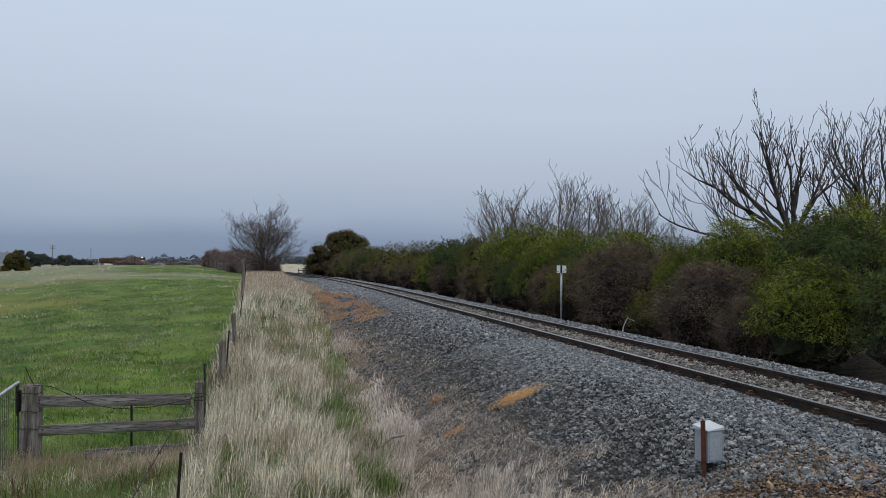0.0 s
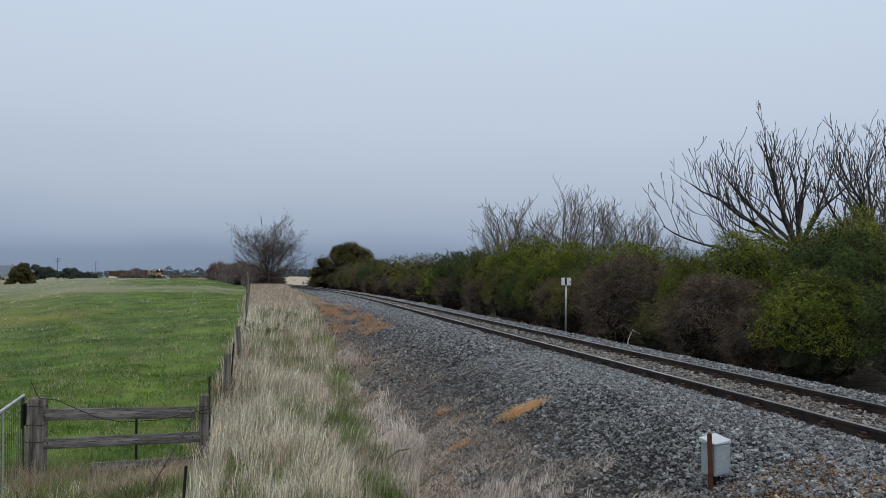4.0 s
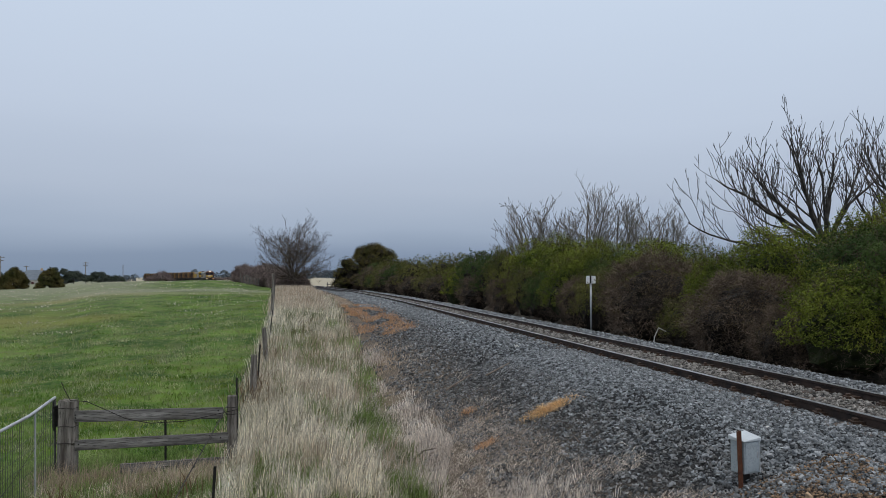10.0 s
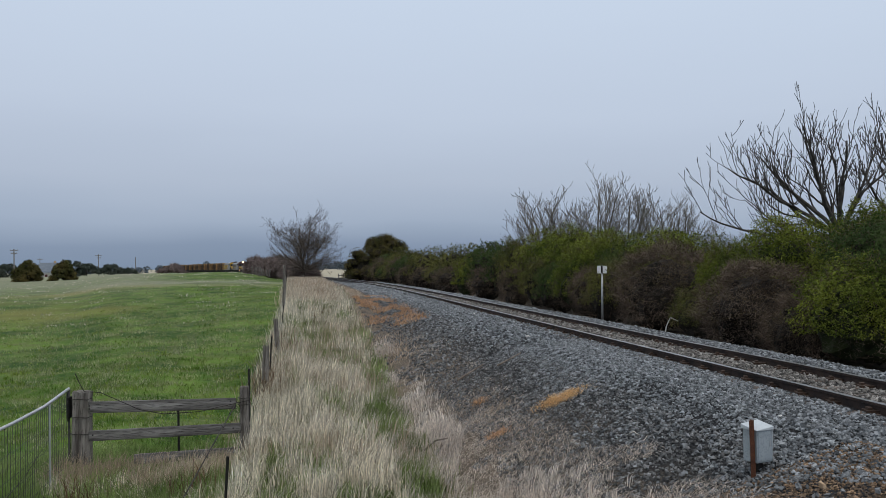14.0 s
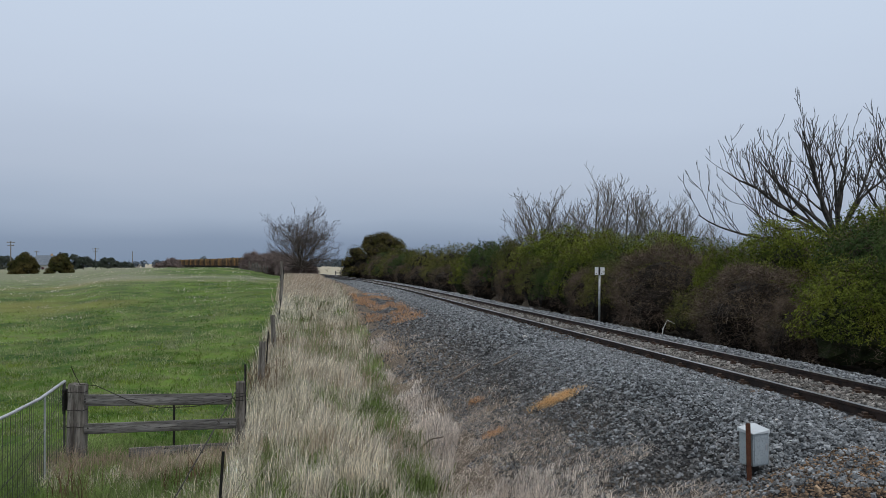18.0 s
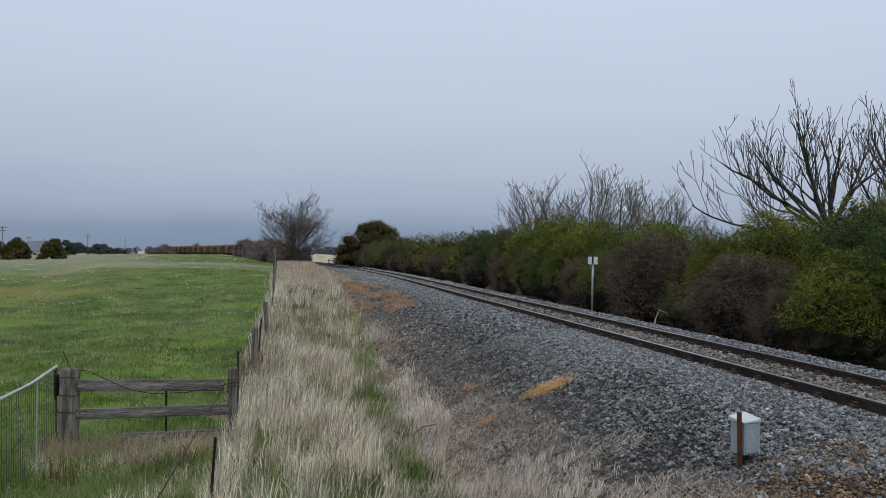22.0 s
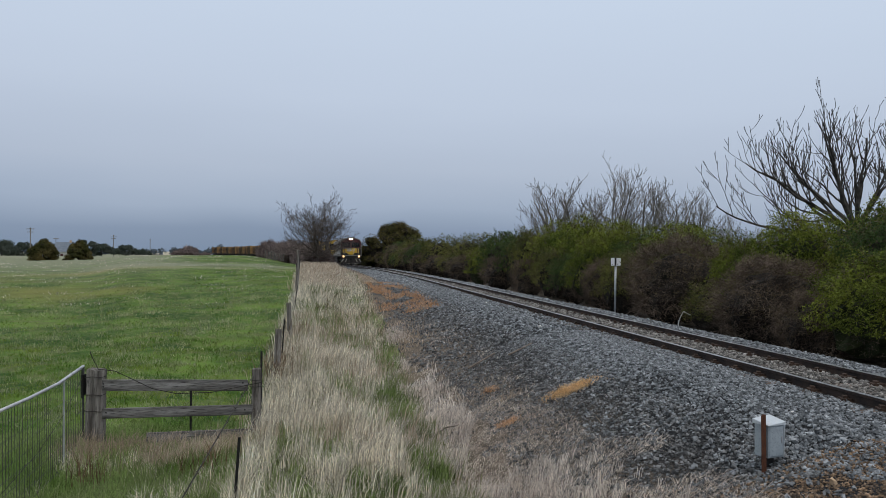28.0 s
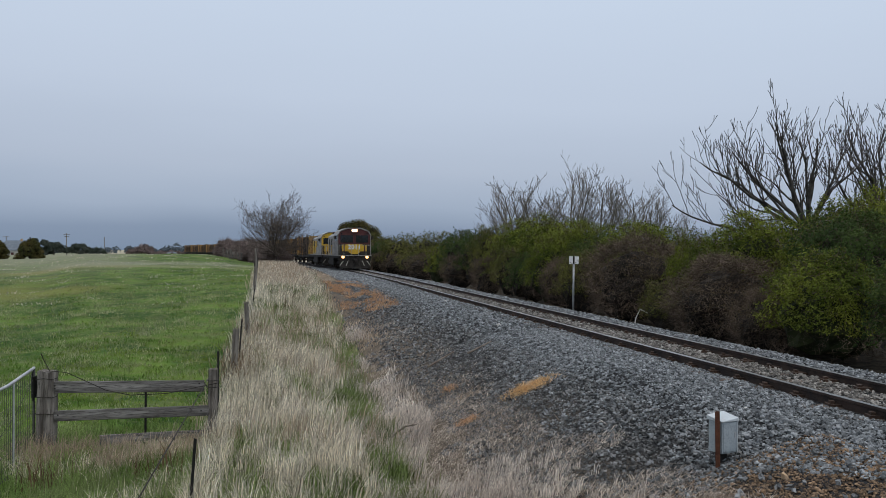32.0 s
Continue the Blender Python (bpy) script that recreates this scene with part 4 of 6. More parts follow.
for level, top in enumerate((1.08, 0.85, 0.62, 0.4)):
    pts = []
    for i, y in enumerate(np.linspace(12.9, 70, 40)):
        x, y2 = fence_point(y)
        pts.append((x, y2, ground_z(-7.72, y) + top - 0.02 * math.sin(i * 0.9) + (0.02 if level == 0 else 0)))
    part("wire", Geo().tube(pts, 0.004, n=4), M["wire"], fence, "rusty strained fence wire")

GX, GY, GZ = -5.33, 12.35, -1.38
FX, FY = -3.06, 12.75
panel = thing("stile_panel", "grey weathered timber panel of three rails between two posts", "fence panel")
part("post", split_post(0.26, 1.24, 31), M["old_wood"], panel, "thick cracked grey timber gate post", at=pose(GX, GY, GZ - 0.02, 0, 1, 8))
part("post", Geo().box((0, 0, 0.52), (0.135, 0.12, 1.4), taper=0.97), M["old_wood"], panel, "squared grey timber post", at=pose(FX, FY, GZ - 0.02, 0, 0.5, 8), bevel=0.012)
ang = math.degrees(math.atan2(FY - GY, FX - GX))
ln = math.hypot(FX - GX, FY - GY)
for z, hh, tilt, a, b in ((1.0, 0.165, 1.0, 0.06, 0.96), (0.585, 0.15, -0.3, 0.06, 0.99), (0.20, 0.15, -1.0, 0.33, 0.97)):
    g = Geo().box((ln * (a + b) / 2, 0, 0), (ln * (b - a), 0.045, hh))
    part("board", g, M["board"], panel, "weathered grey timber rail", at=pose(GX, GY - 0.10, GZ + z, 0, tilt, ang), bevel=0.008)
picket(panel, GX + 1.30, GY + 0.35, GZ - 0.02, 1.05)

for zq in (0.62, 0.86, 1.12):
    ring = [(GX + 0.155 * math.cos(k * 0.7), GY + 0.155 * math.sin(k * 0.7), GZ + zq + 0.012 * math.sin(k * 2.1)) for k in range(10)]
    part("tie_wire", Geo().tube(ring, 0.006, n=4), M["wire"], panel, "rusty wire tied round the post")
part("hinge_strap", Geo().box((GX - 0.155, GY - 0.05, GZ + 1.0), (0.03, 0.12, 0.30)).tube([(GX - 0.17, GY - 0.06, GZ + 0.8), (GX - 0.17, GY - 0.06, GZ + 1.22)], 0.014, n=6), M["black_steel"], panel, "dark steel gate hinge strap")
for zq in (0.93, 1.03):
    part("tie_wire", Geo().tube([(FX + 0.09 * math.cos(k * 0.7), FY + 0.09 * math.sin(k * 0.7), GZ + zq) for k in range(10)], 0.006, n=4), M["wire"], panel, "rusty wire tied round the post")
for bx0, bz0 in ((0.16, 1.02), (0.16, 0.98), (ln - 0.16, 1.0), (ln - 0.13, 0.60), (0.2, 0.60)):
    part("nail", Geo().tube([(GX + (bx0 * (FX - GX)) / ln, GY - 0.128 + (bx0 * (FY - GY)) / ln, GZ + bz0), (GX + (bx0 * (FX - GX)) / ln, GY - 0.118 + (bx0 * (FY - GY)) / ln, GZ + bz0)], 0.012, n=6), M["black_steel"], panel, "rusted nail head")

# wires along the panel and down to the stake near the camera
stake_x, stake_y = -2.45, 9.2
stake_z = ground_at(stake_x, stake_y)
wires = thing("loose_wires", "rusty barbed wire slung slackly along the fence panel", "wire")
g = Geo()
g.tube([(GX - 0.02, GY - 0.15, GZ + 1.5), (GX + 0.03, GY - 0.15, GZ + 1.38), (GX + 0.10, GY - 0.14, GZ + 1.24), (GX + 0.35, GY - 0.16, GZ + 1.22), (GX + 0.9, GY - 0.16, GZ + 0.97), (GX + 1.25, GY - 0.16, GZ + 0.9), (GX + 1.75, GY - 0.14, GZ + 0.92), (FX - 0.05, FY - 0.1, GZ + 0.97), (FX + 0.1, FY - 0.08, GZ + 1.0)], 0.007, n=4)
part("wire", g, M["wire"], wires)
g = Geo()
for i in range(12):
    k0, k1 = i / 12, (i + 1) / 12
    a = Vector((FX - 0.08, FY - 0.1, GZ + 0.98)).lerp(Vector((-2.75, 6.4, GZ - 0.05)), k0)
    b = Vector((FX - 0.08, FY - 0.1, GZ + 0.98)).lerp(Vector((-2.75, 6.4, GZ - 0.05)), k1)
    g.tube([a, b], 0.008, n=4)
    g.tube([a + Vector((-0.02, 0, 0.02)), a + Vector((0.02, 0, -0.02))], 0.005, n=3)
part("wire", g, M["wire"], wires)
st = thing("steel_stake", "black steel star picket leaning in the long grass", "fence post")
picket(st, stake_x, stake_y, stake_z, 0.98, 3, name="picket")

# mesh gate, swung towards the camera
gate = thing("mesh_gate", "pipe-framed farm gate with green-black wire mesh", "gate", pose(GX - 0.16, GY - 0.05, GZ))
hx, hy = 0.70, -3.6
gl = math.hypot(hx, hy)
ux, uy = hx / gl, hy / gl
GTOP, GBOT = 1.27, 0.05


def gp(u, z):
    return (ux * u, uy * u, z)


part("top_pipe", Geo().tube([gp(0.0, GTOP), gp(gl * 0.35, GTOP - 0.05), gp(gl * 0.7, GTOP - 0.03), gp(gl, GTOP + 0.01)], 0.021, n=8), M["galv"], gate, "pale galvanised top pipe", smooth_shade=True)
part("frame", Geo().tube([gp(0.0, GTOP), gp(0.0, GBOT), gp(gl, GBOT), gp(gl, GTOP)], 0.018, n=8), M["mesh"], gate, "dull dark pipe frame", smooth_shade=True)
part("brace", Geo().tube([gp(1.05, GBOT), gp(1.05, GTOP - 0.04)], 0.016, n=6), M["galv"], gate, "pale galvanised stay tube")
part("slack_wire", Geo().tube([gp(0.05, GTOP - 0.16), gp(1.0, GTOP - 0.50), gp(2.2, GTOP - 0.75), gp(gl, GTOP - 0.9)], 0.004, n=4), M["wire"], gate, "rusty loose wire across the gate")
gm = Geo()
for i in range(int(gl / 0.095)):
    gm.tube([gp(0.095 * i + 0.05, GBOT), gp(0.095 * i + 0.05, GTOP - 0.03)], 0.0038, n=3, caps=False)
for i in range(7):
    gm.tube([gp(0, GBOT + 0.145 * i), gp(gl, GBOT + 0.145 * i)], 0.0028, n=3, caps=False)
part("wire_mesh", gm, M["mesh"], gate, "dark woven wire mesh")

# ---- trackside box, stake and sign ----
bx, by = 2.90, 7.9
bz = ground_at(bx, by) - 0.02
box_t = thing("trackside_box", "pale grey metal equipment box with white lid on the ballast", "equipment box", stretch(bx - 0.025, by, bz + 0.095, 25, 0.87, 0.87, 0.83))
part("body", Geo().box((0, 0, 0.20), (0.215, 0.20, 0.36)), M["boxpaint"], box_t, bevel=0.006)
part("lid", Geo().add([(-0.122, -0.115, 0.376), (0.122, -0.115, 0.376), (0.122, 0.115, 0.376), (-0.122, 0.115, 0.376), (-0.122, -0.115, 0.386), (0.122, -0.115, 0.412), (0.122, 0.115, 0.452), (-0.122, 0.115, 0.426)],
     [(0, 3, 2, 1), (4, 5, 6, 7), (0, 1, 5, 4), (1, 2, 6, 5), (2, 3, 7, 6), (3, 0, 4, 7)]), M["lid"], box_t, "white sloping lid", bevel=0.003)
part("door", Geo().box((0.0, -0.1045, 0.20), (0.185, 0.007, 0.32)), M["boxpaint"], box_t, "flush grey door", bevel=0.002)
part("edge_strip", Geo().box((0.111, -0.096, 0.20), (0.006, 0.014, 0.36)), M["lid"], box_t, "pale corner strip")
part("foot", Geo().box((0, 0.02, -0.08), (0.09, 0.09, 0.22)), M["black_steel"], box_t)
part("handle", Geo().box((0.07, -0.110, 0.22), (0.012, 0.01, 0.07)), M["galv"], box_t)
rst = put("rusty_stake", Geo().box((0, 0, 0.19), (0.045, 0.008, 0.62)).box((0.019, 0.02, 0.19), (0.008, 0.045, 0.62)), M["rust"], "rusted steel angle stake beside the equipment box", "stake", at=pose(bx - 0.115, by - 0.13, bz + 0.01, 0, -1, 10))

sx, sy2 = 5.14, 28.0
sz = -0.26
sign = thing("trackside_sign", "small white square sign on a grey steel post beside the track", "sign", pose(sx, sy2, sz, 0, 0.6, -8))
part("post", Geo().tube([(0, 0, -0.5), (0, 0, 1.70)], 0.034, n=10), M["galv"], sign, "grey steel pipe post", smooth_shade=True)
part("panel", Geo().box((-0.095, -0.055, 1.57), (0.125, 0.012, 0.25)), M["signwhite"], sign, "white sign plate")
part("panel", Geo().box((0.085, -0.055, 1.57), (0.145, 0.012, 0.25)), M["signwhite"], sign, "white sign plate")
part("bracket", Geo().box((-0.01, -0.045, 1.57), (0.06, 0.05, 0.25)), M["black_steel"], sign, "dark centre clamp")


# ---- train ----
def arc_table():
    ys = np.arange(20.0, 900.0, 0.5)
    s = [0.0]
    for a, b in zip(ys, ys[1:]):
        s.append(s[-1] + math.hypot(b - a, track_x(b) - track_x(a)))
    return ys, np.array(s)


ARC_Y, ARC_S = arc_table()
HEAD_START = float(np.interp(387.0, ARC_Y, ARC_S))
HEAD_END = float(np.interp(73.0, ARC_Y, ARC_S))


def head_at(t):
    """How far along the line the front of the train is at a time."""
    return HEAD_START + (HEAD_END - HEAD_START) * t / 32.0


def on_track(s):
    y = float(np.interp(s, ARC_S, ARC_Y))
    return Vector((track_x(y), y, track_z(y)))


def vehicle_pose(s_front, length):
    """The pose of a vehicle whose front is at s_front; its own +x points forwards."""
    a, b = on_track(s_front + length * 0.15), on_track(s_front + length * 0.85)
    mid = (a + b) / 2
    d = (a - b).normalized()
    return pose(mid.x, mid.y, mid.z, 0, -math.degrees(math.asin(d.z)), math.degrees(math.atan2(d.y, d.x)))


M["yellow"] = mat("train_yellow_paint", (0.62, 0.40, 0.03), (0.52, 0.32, 0.03), 2, 25, c3=(0.30, 0.19, 0.04), rough=0.5, bump=0.05, rnd=0.04)
M["silver"] = mat("dull_silver_paint", (0.36, 0.352, 0.34), (0.20, 0.194, 0.186), 1.5, 9, c3=(0.07, 0.06, 0.05), rough=0.55, metal=0.1, bump=0.05, rnd=0.04)
M["maroon"] = mat("dark_maroon_paint", (0.05, 0.015, 0.015), (0.085, 0.024, 0.023), 2, 25, rough=0.5, bump=0.05, rnd=0.04)
M["under"] = mat("grimy_underframe", (0.012, 0.011, 0.010), (0.035, 0.031, 0.028), 4, 30, rough=0.85, bump=0.2, rnd=0.1)
M["glass"] = mat("dark_cab_glass", (0.012, 0.014, 0.016), (0.02, 0.022, 0.025), 2, 10, rough=0.08, bump=0, rnd=0, spec=0.6)
M["cream_bar"] = mat("pale_bar_paint", (0.42, 0.41, 0.36), (0.30, 0.29, 0.25), 4, 30, rough=0.6, rnd=0.1)
M["lamp"] = glow("headlight_glow", (1.0, 0.66, 0.36), 9.0)
M["lamp2"] = glow("ditch_light_glow", (1.0, 0.52, 0.2), 3.5)
M["numeral"] = mat("pale_numeral_paint", (0.60, 0.66, 0.80), (0.52, 0.58, 0.72), 5, 30, rough=0.5, bump=0, rnd=0)
M["log"] = mat("pine_log_bark", (0.04, 0.027, 0.018), (0.19, 0.115, 0.058), 2.5, 18, c3=(0.30, 0.175, 0.08), rough=0.9, bump=0.3, rnd=0.6, stretch=(0.4, 2, 2), island=True)
M["log_end"] = mat("cut_log_end", (0.42, 0.27, 0.13), (0.30, 0.19, 0.09), 8, 40, rough=0.9, rnd=0.2, island=True)


def bogie(parent, x, wheels, gauge_r=0.46, spacing=1.7):
    b = part("bogie", Geo().box((0, 0, 0.72), (spacing * (wheels - 1) + 0.9, 1.3, 0.22)).box((0, -0.93, 0.55), (spacing * (wheels - 1) + 1.0, 0.12, 0.26)).box((0, 0.93, 0.55), (spacing * (wheels - 1) + 1.0, 0.12, 0.26)), M["under"], parent, at=pose(x, 0, 0), bevel=0.02)
    out = []
    for i in range(wheels):
        wx = (i - (wheels - 1) / 2) * spacing
        g = Geo()
        for s in (-0.57, 0.57):
            g.tube([(0, s - 0.06, 0), (0, s + 0.06, 0)], gauge_r, n=18)
        g.tube([(0, -0.8, 0), (0, 0.8, 0)], 0.08, n=8)
        out.append(part("wheelset", g, M["rail"], b, "dark steel wheelset", at=pose(wx, 0, gauge_r)))
    return out


def loco(name, label, length, lead):
    """A hood locomotive with a full-width cab at its front (+x)."""
    t = thing(name, label, "locomotive")
    h = length / 2
    wheels = []
    for x in (-h + 3.6, h - 3.9):
        wheels += bogie(t, x, 3, 0.48, 1.65)
    part("underframe", Geo().box((0, 0, 1.16), (length - 0.6, 2.6, 0.24)).box((0, 0, 0.75), (4.0, 2.2, 0.7)), M["under"], t, bevel=0.03)
    part("footplate", Geo().box((0, 0, 1.31), (length - 0.5, 2.75, 0.06)), M["silver"], t, "grey walkway edge")
    w = 0.86
    hood = [(-w, 1.34), (w, 1.34), (w, 3.25), (w - 0.25, 3.5), (-w + 0.25, 3.5), (-w, 3.25)]
    part("hood", Geo().prism(hood, -h + 0.9, h - 4.6), M["silver"], t, "grimy silver engine hood", bevel=0.02)
    for i in range(9):
        x = -h + 1.7 + i * (length - 6.6) / 9
        for s in (-1, 1):
            part("hood_door", Geo().box((x, s * (w + 0.012), 2.25), (0.78, 0.03, 1.45)), (M["silver"], M["under"], M["silver"], M["under"], M["silver"], M["under"], M["silver"], M["yellow"], M["yellow"])[i] if lead else (M["yellow"], M["under"], M["yellow"])[i % 3], t, "louvred hood door", bevel=0.01)
    for x in (-h + 2.2, -h + 4.2, h - 7.5):
        part("roof_fan", Geo().tube([(x, 0, 3.48), (x, 0, 3.66)], [0.62, 0.55], n=14), M["under"], t, "round roof fan")
    part("exhaust", Geo().box((h - 6.2, 0, 3.58), (0.9, 0.4, 0.2)), M["under"], t)
    # cab
    c0, c1 = h - 4.6, h - 0.85
    cw = 1.36
    cab = [(-cw, 1.34), (cw, 1.34), (cw, 3.2), (cw - 0.18, 3.55), (0.55, 3.82), (-0.55, 3.82), (-cw + 0.18, 3.55), (-cw, 3.2)]
    part("cab", Geo().prism(cab, c0, c1), M["silver"], t, "silver full-width driving cab", bevel=0.03)
    roof = [(-cw - 0.03, 3.18), (-cw + 0.16, 3.58), (-0.56, 3.86), (0.56, 3.86), (cw - 0.16, 3.58), (cw + 0.03, 3.18), (cw - 0.02, 3.18), (cw - 0.2, 3.53), (0.54, 3.79), (-0.54, 3.79), (-cw + 0.2, 3.53), (-cw + 0.02, 3.18)]
    part("roof", Geo().prism(roof, c0 - 0.05, c1 + 0.12), M["silver"], t, "pale curved cab roof")
    face = [(-cw + 0.05, 2.35), (cw - 0.05, 2.35), (cw - 0.05, 3.2), (cw - 0.22, 3.5), (0.52, 3.76), (-0.52, 3.76), (-cw + 0.22, 3.5), (-cw + 0.05, 3.2)]
    part("brow", Geo().prism(face, c1 + 0.002, c1 + 0.03), M["maroon"] if lead else M["yellow"], t, "dark maroon upper front" if lead else "yellow upper front")
    for s in (-1, 1):
        part("windscreen", Geo().box((c1 + 0.035, s * 0.63, 2.84), (0.03, 1.02, 0.68)), M["glass"], t, "dark windscreen pane", bevel=0.01)
        part("side_window", Geo().box((h - 2.0, s * (cw + 0.012), 2.95), (1.15, 0.03, 0.55)), M["glass"], t, "dark cab side window", bevel=0.01)
        part("cab_door", Geo().box((h - 3.9, s * (cw + 0.012), 2.3), (0.65, 0.03, 1.75)), M["silver"], t, bevel=0.01)
    nose = part("nose_panel", Geo().box((c1 + 0.03, 0, 2.0), (0.06, 2.05, 0.62)), M["yellow"], t, "yellow front panel", bevel=0.02)
    part("lower_front", Geo().box((c1 + 0.022, 0, 1.83), (0.044, 2.62, 1.02)), M["under"], t, "grimy dark lower front", bevel=0.02)
    part("number_board", Geo().prism([(-0.66, 2.34), (0.66, 2.34), (0.66, 1.85), (0.26, 1.44), (-0.26, 1.44), (-0.66, 1.85)], c1 + 0.065, c1 + 0.12), M["yellow"], nose, "yellow shield-shaped headboard", bevel=0.01)
    for s in (-1, 1):
        part("nose_stripe", Geo().box((c1 + 0.075, s * 0.84, 2.0), (0.03, 0.10, 0.62)), M["maroon"] if lead else M["silver"], nose, "dark panel on the front")
    if lead:
        cu = bpy.data.curves.new("numerals", "FONT")
        cu.body, cu.size, cu.align_x, cu.align_y, cu.extrude = "2011", 0.54, "CENTER", "CENTER", 0.006
        cu.space_character, cu.offset = 1.08, 0.014
        tmp = new("numerals_outline", cu)
        me = bpy.data.meshes.new_from_object(tmp.evaluated_get(bpy.context.evaluated_depsgraph_get()))
        bpy.data.objects.remove(tmp)
        me.materials.append(M["numeral"])
        part("numerals", me, M["numeral"], nose, "pale blue-white numerals", at=pose(c1 + 0.135, 0, 2.08, 90, 0, 90))
    hl = part("headlight_housing", Geo().tube([(c1 + 0.0, 0, 3.62), (c1 + 0.16, 0, 3.62)], 0.24, n=14), M["maroon"], t)
    for s in (-0.1, 0.1):
        part("headlight", Geo().tube([(c1 + 0.15, s, 3.62), (c1 + 0.18, s, 3.62)], 0.12, n=12), M["lamp"] if lead else M["glass"], hl, "lit warm white headlight" if lead else "unlit headlight")
    part("buffer_beam", Geo().box((h - 0.45, 0, 1.08), (0.3, 2.6, 0.5)), M["under"], t, bevel=0.02)
    for s in (-1, 1):
        part("ditch_light", Geo().tube([(h - 0.31, s * 0.98, 1.17), (h - 0.22, s * 0.98, 1.17)], 0.12, n=12), M["lamp2"] if lead else M["glass"], t, "lit amber-white ditch light" if lead else "unlit ditch light")
    g = Geo()
    for s in (-1, 1):
        g.add([(h - 0.5, 0, 0.15), (h - 0.02, 0, 0.15), (h - 0.25, s * 1.25, 0.15), (h - 0.5, s * 1.25, 0.15), (h - 0.5, 0, 0.8), (h - 0.2, 0, 0.8), (h - 0.4, s * 1.25, 0.8), (h - 0.5, s * 1.25, 0.8)],
              [(0, 1, 2, 3), (7, 6, 5, 4), (1, 5, 6, 2), (0, 4, 5, 1), (3, 2, 6, 7), (0, 3, 7, 4)])
    part("plough", g, M["under"], t, "black pilot plate")
    for k in range(-5, 6):
        part("pilot_bar", Geo().box((h - 0.12, k * 0.22, 0.62), (0.03, 0.06, 0.5), turn=Matrix.Rotation(0.12 * k, 3, "X")), M["cream_bar"] if k in (-5, -3, 3, 5) else M["under"], t, "striped pilot bar")
    part("coupler", Geo().box((h - 0.05, 0, 0.85), (0.6, 0.24, 0.26)), M["under"], t, bevel=0.03)
    for s in (-1, 1):
        g = Geo()
        for x in np.linspace(-h + 0.6, h - 5.0, 8):
            g.tube([(x, s * 1.34, 1.34), (x, s * 1.34, 2.3)], 0.02, n=4)
        g.tube([(-h + 0.6, s * 1.34, 2.3), (h - 5.0, s * 1.34, 2.3)], 0.02, n=4)
        part("handrail", g, M["yellow"], t, "yellow handrail along the walkway")
        g = Geo()
        for x in (h - 0.35,):
            g.tube([(x, s * 1.3, 1.3), (x, s * 1.3, 2.25), (x, s * 0.5, 2.25)], 0.022, n=5)
        part("front_handrail", g, M["silver"], t)
        for i in range(4):
            part("step", Geo().box((h - 0.85, s * 1.28, 0.35 + 0.28 * i), (0.45, 0.2, 0.03)), M["under"], t)
        part("side_grille", Geo().box((h - 5.5, s * (w + 0.03), 2.45), (1.3, 0.05, 1.3)), M["under"], t, "dark radiator grille", bevel=0.01)
        part("sand_box", Geo().box((h - 5.4, s * 1.15, 1.75), (1.2, 0.4, 0.8)), M["silver"], t, bevel=0.02)
        part("wiper", Geo().tube([(c1 + 0.06, s * 0.62, 2.48), (c1 + 0.06, s * 0.42, 2.95)], 0.012, n=4), M["under"], t)
        part("air_hose", Geo().tube([(h - 0.28, s * 0.45, 0.95), (h - 0.1, s * 0.47, 0.7), (h - 0.12, s * 0.4, 0.45)], 0.03, n=6), M["under"], t)
        part("marker_light", Geo().tube([(c1 + 0.03, s * 1.05, 3.32), (c1 + 0.06, s * 1.05, 3.32)], 0.06, n=8), M["glass"], t)
        part("mirror", Geo().box((h - 1.3, s * 1.5, 2.95), (0.06, 0.16, 0.3)), M["under"], t)
    for k in (-0.9, -0.3, 0.3, 0.9):
        part("front_post", Geo().tube([(h - 0.34, k, 1.33), (h - 0.34, k, 2.2)], 0.018, n=4), M["cream_bar"], t, "pale front handrail post")
    part("horn", Geo().tube([(c1 - 0.4, 0.4, 3.9), (c1 + 0.05, 0.4, 3.95)], [0.03, 0.09], n=8), M["under"], t)
    part("fuel_tank", Geo().box((0, 0, 0.72), (4.2, 2.45, 0.75)), M["under"], t, bevel=0.08)
    part("mudflap", Geo().box((h - 1.2, 0, 0.5), (0.05, 2.4, 0.5)), M["under"], t)
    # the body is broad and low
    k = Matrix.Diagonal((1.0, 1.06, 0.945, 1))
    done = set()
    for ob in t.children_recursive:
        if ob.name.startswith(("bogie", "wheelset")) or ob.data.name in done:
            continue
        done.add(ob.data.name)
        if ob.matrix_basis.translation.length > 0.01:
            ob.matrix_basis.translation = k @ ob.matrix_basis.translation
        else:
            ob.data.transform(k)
    return t, wheels


LOCO_LEN, WAGON_LEN = 15.6, 14.6
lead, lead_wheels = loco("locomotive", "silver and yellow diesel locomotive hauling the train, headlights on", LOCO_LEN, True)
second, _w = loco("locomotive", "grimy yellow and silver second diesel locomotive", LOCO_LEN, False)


M["dull_yellow"] = mat("worn_yellow_steel", (0.40, 0.245, 0.06), (0.22, 0.135, 0.045), 3, 25, c3=(0.12, 0.08, 0.04), rough=0.65, bump=0.1, rnd=0.1)

M["rust_steel"] = mat("rusty_stanchion_steel", (0.34, 0.18, 0.06), (0.07, 0.042, 0.022), 0.9, 25, rough=0.8, bump=0.1, rnd=0.5)


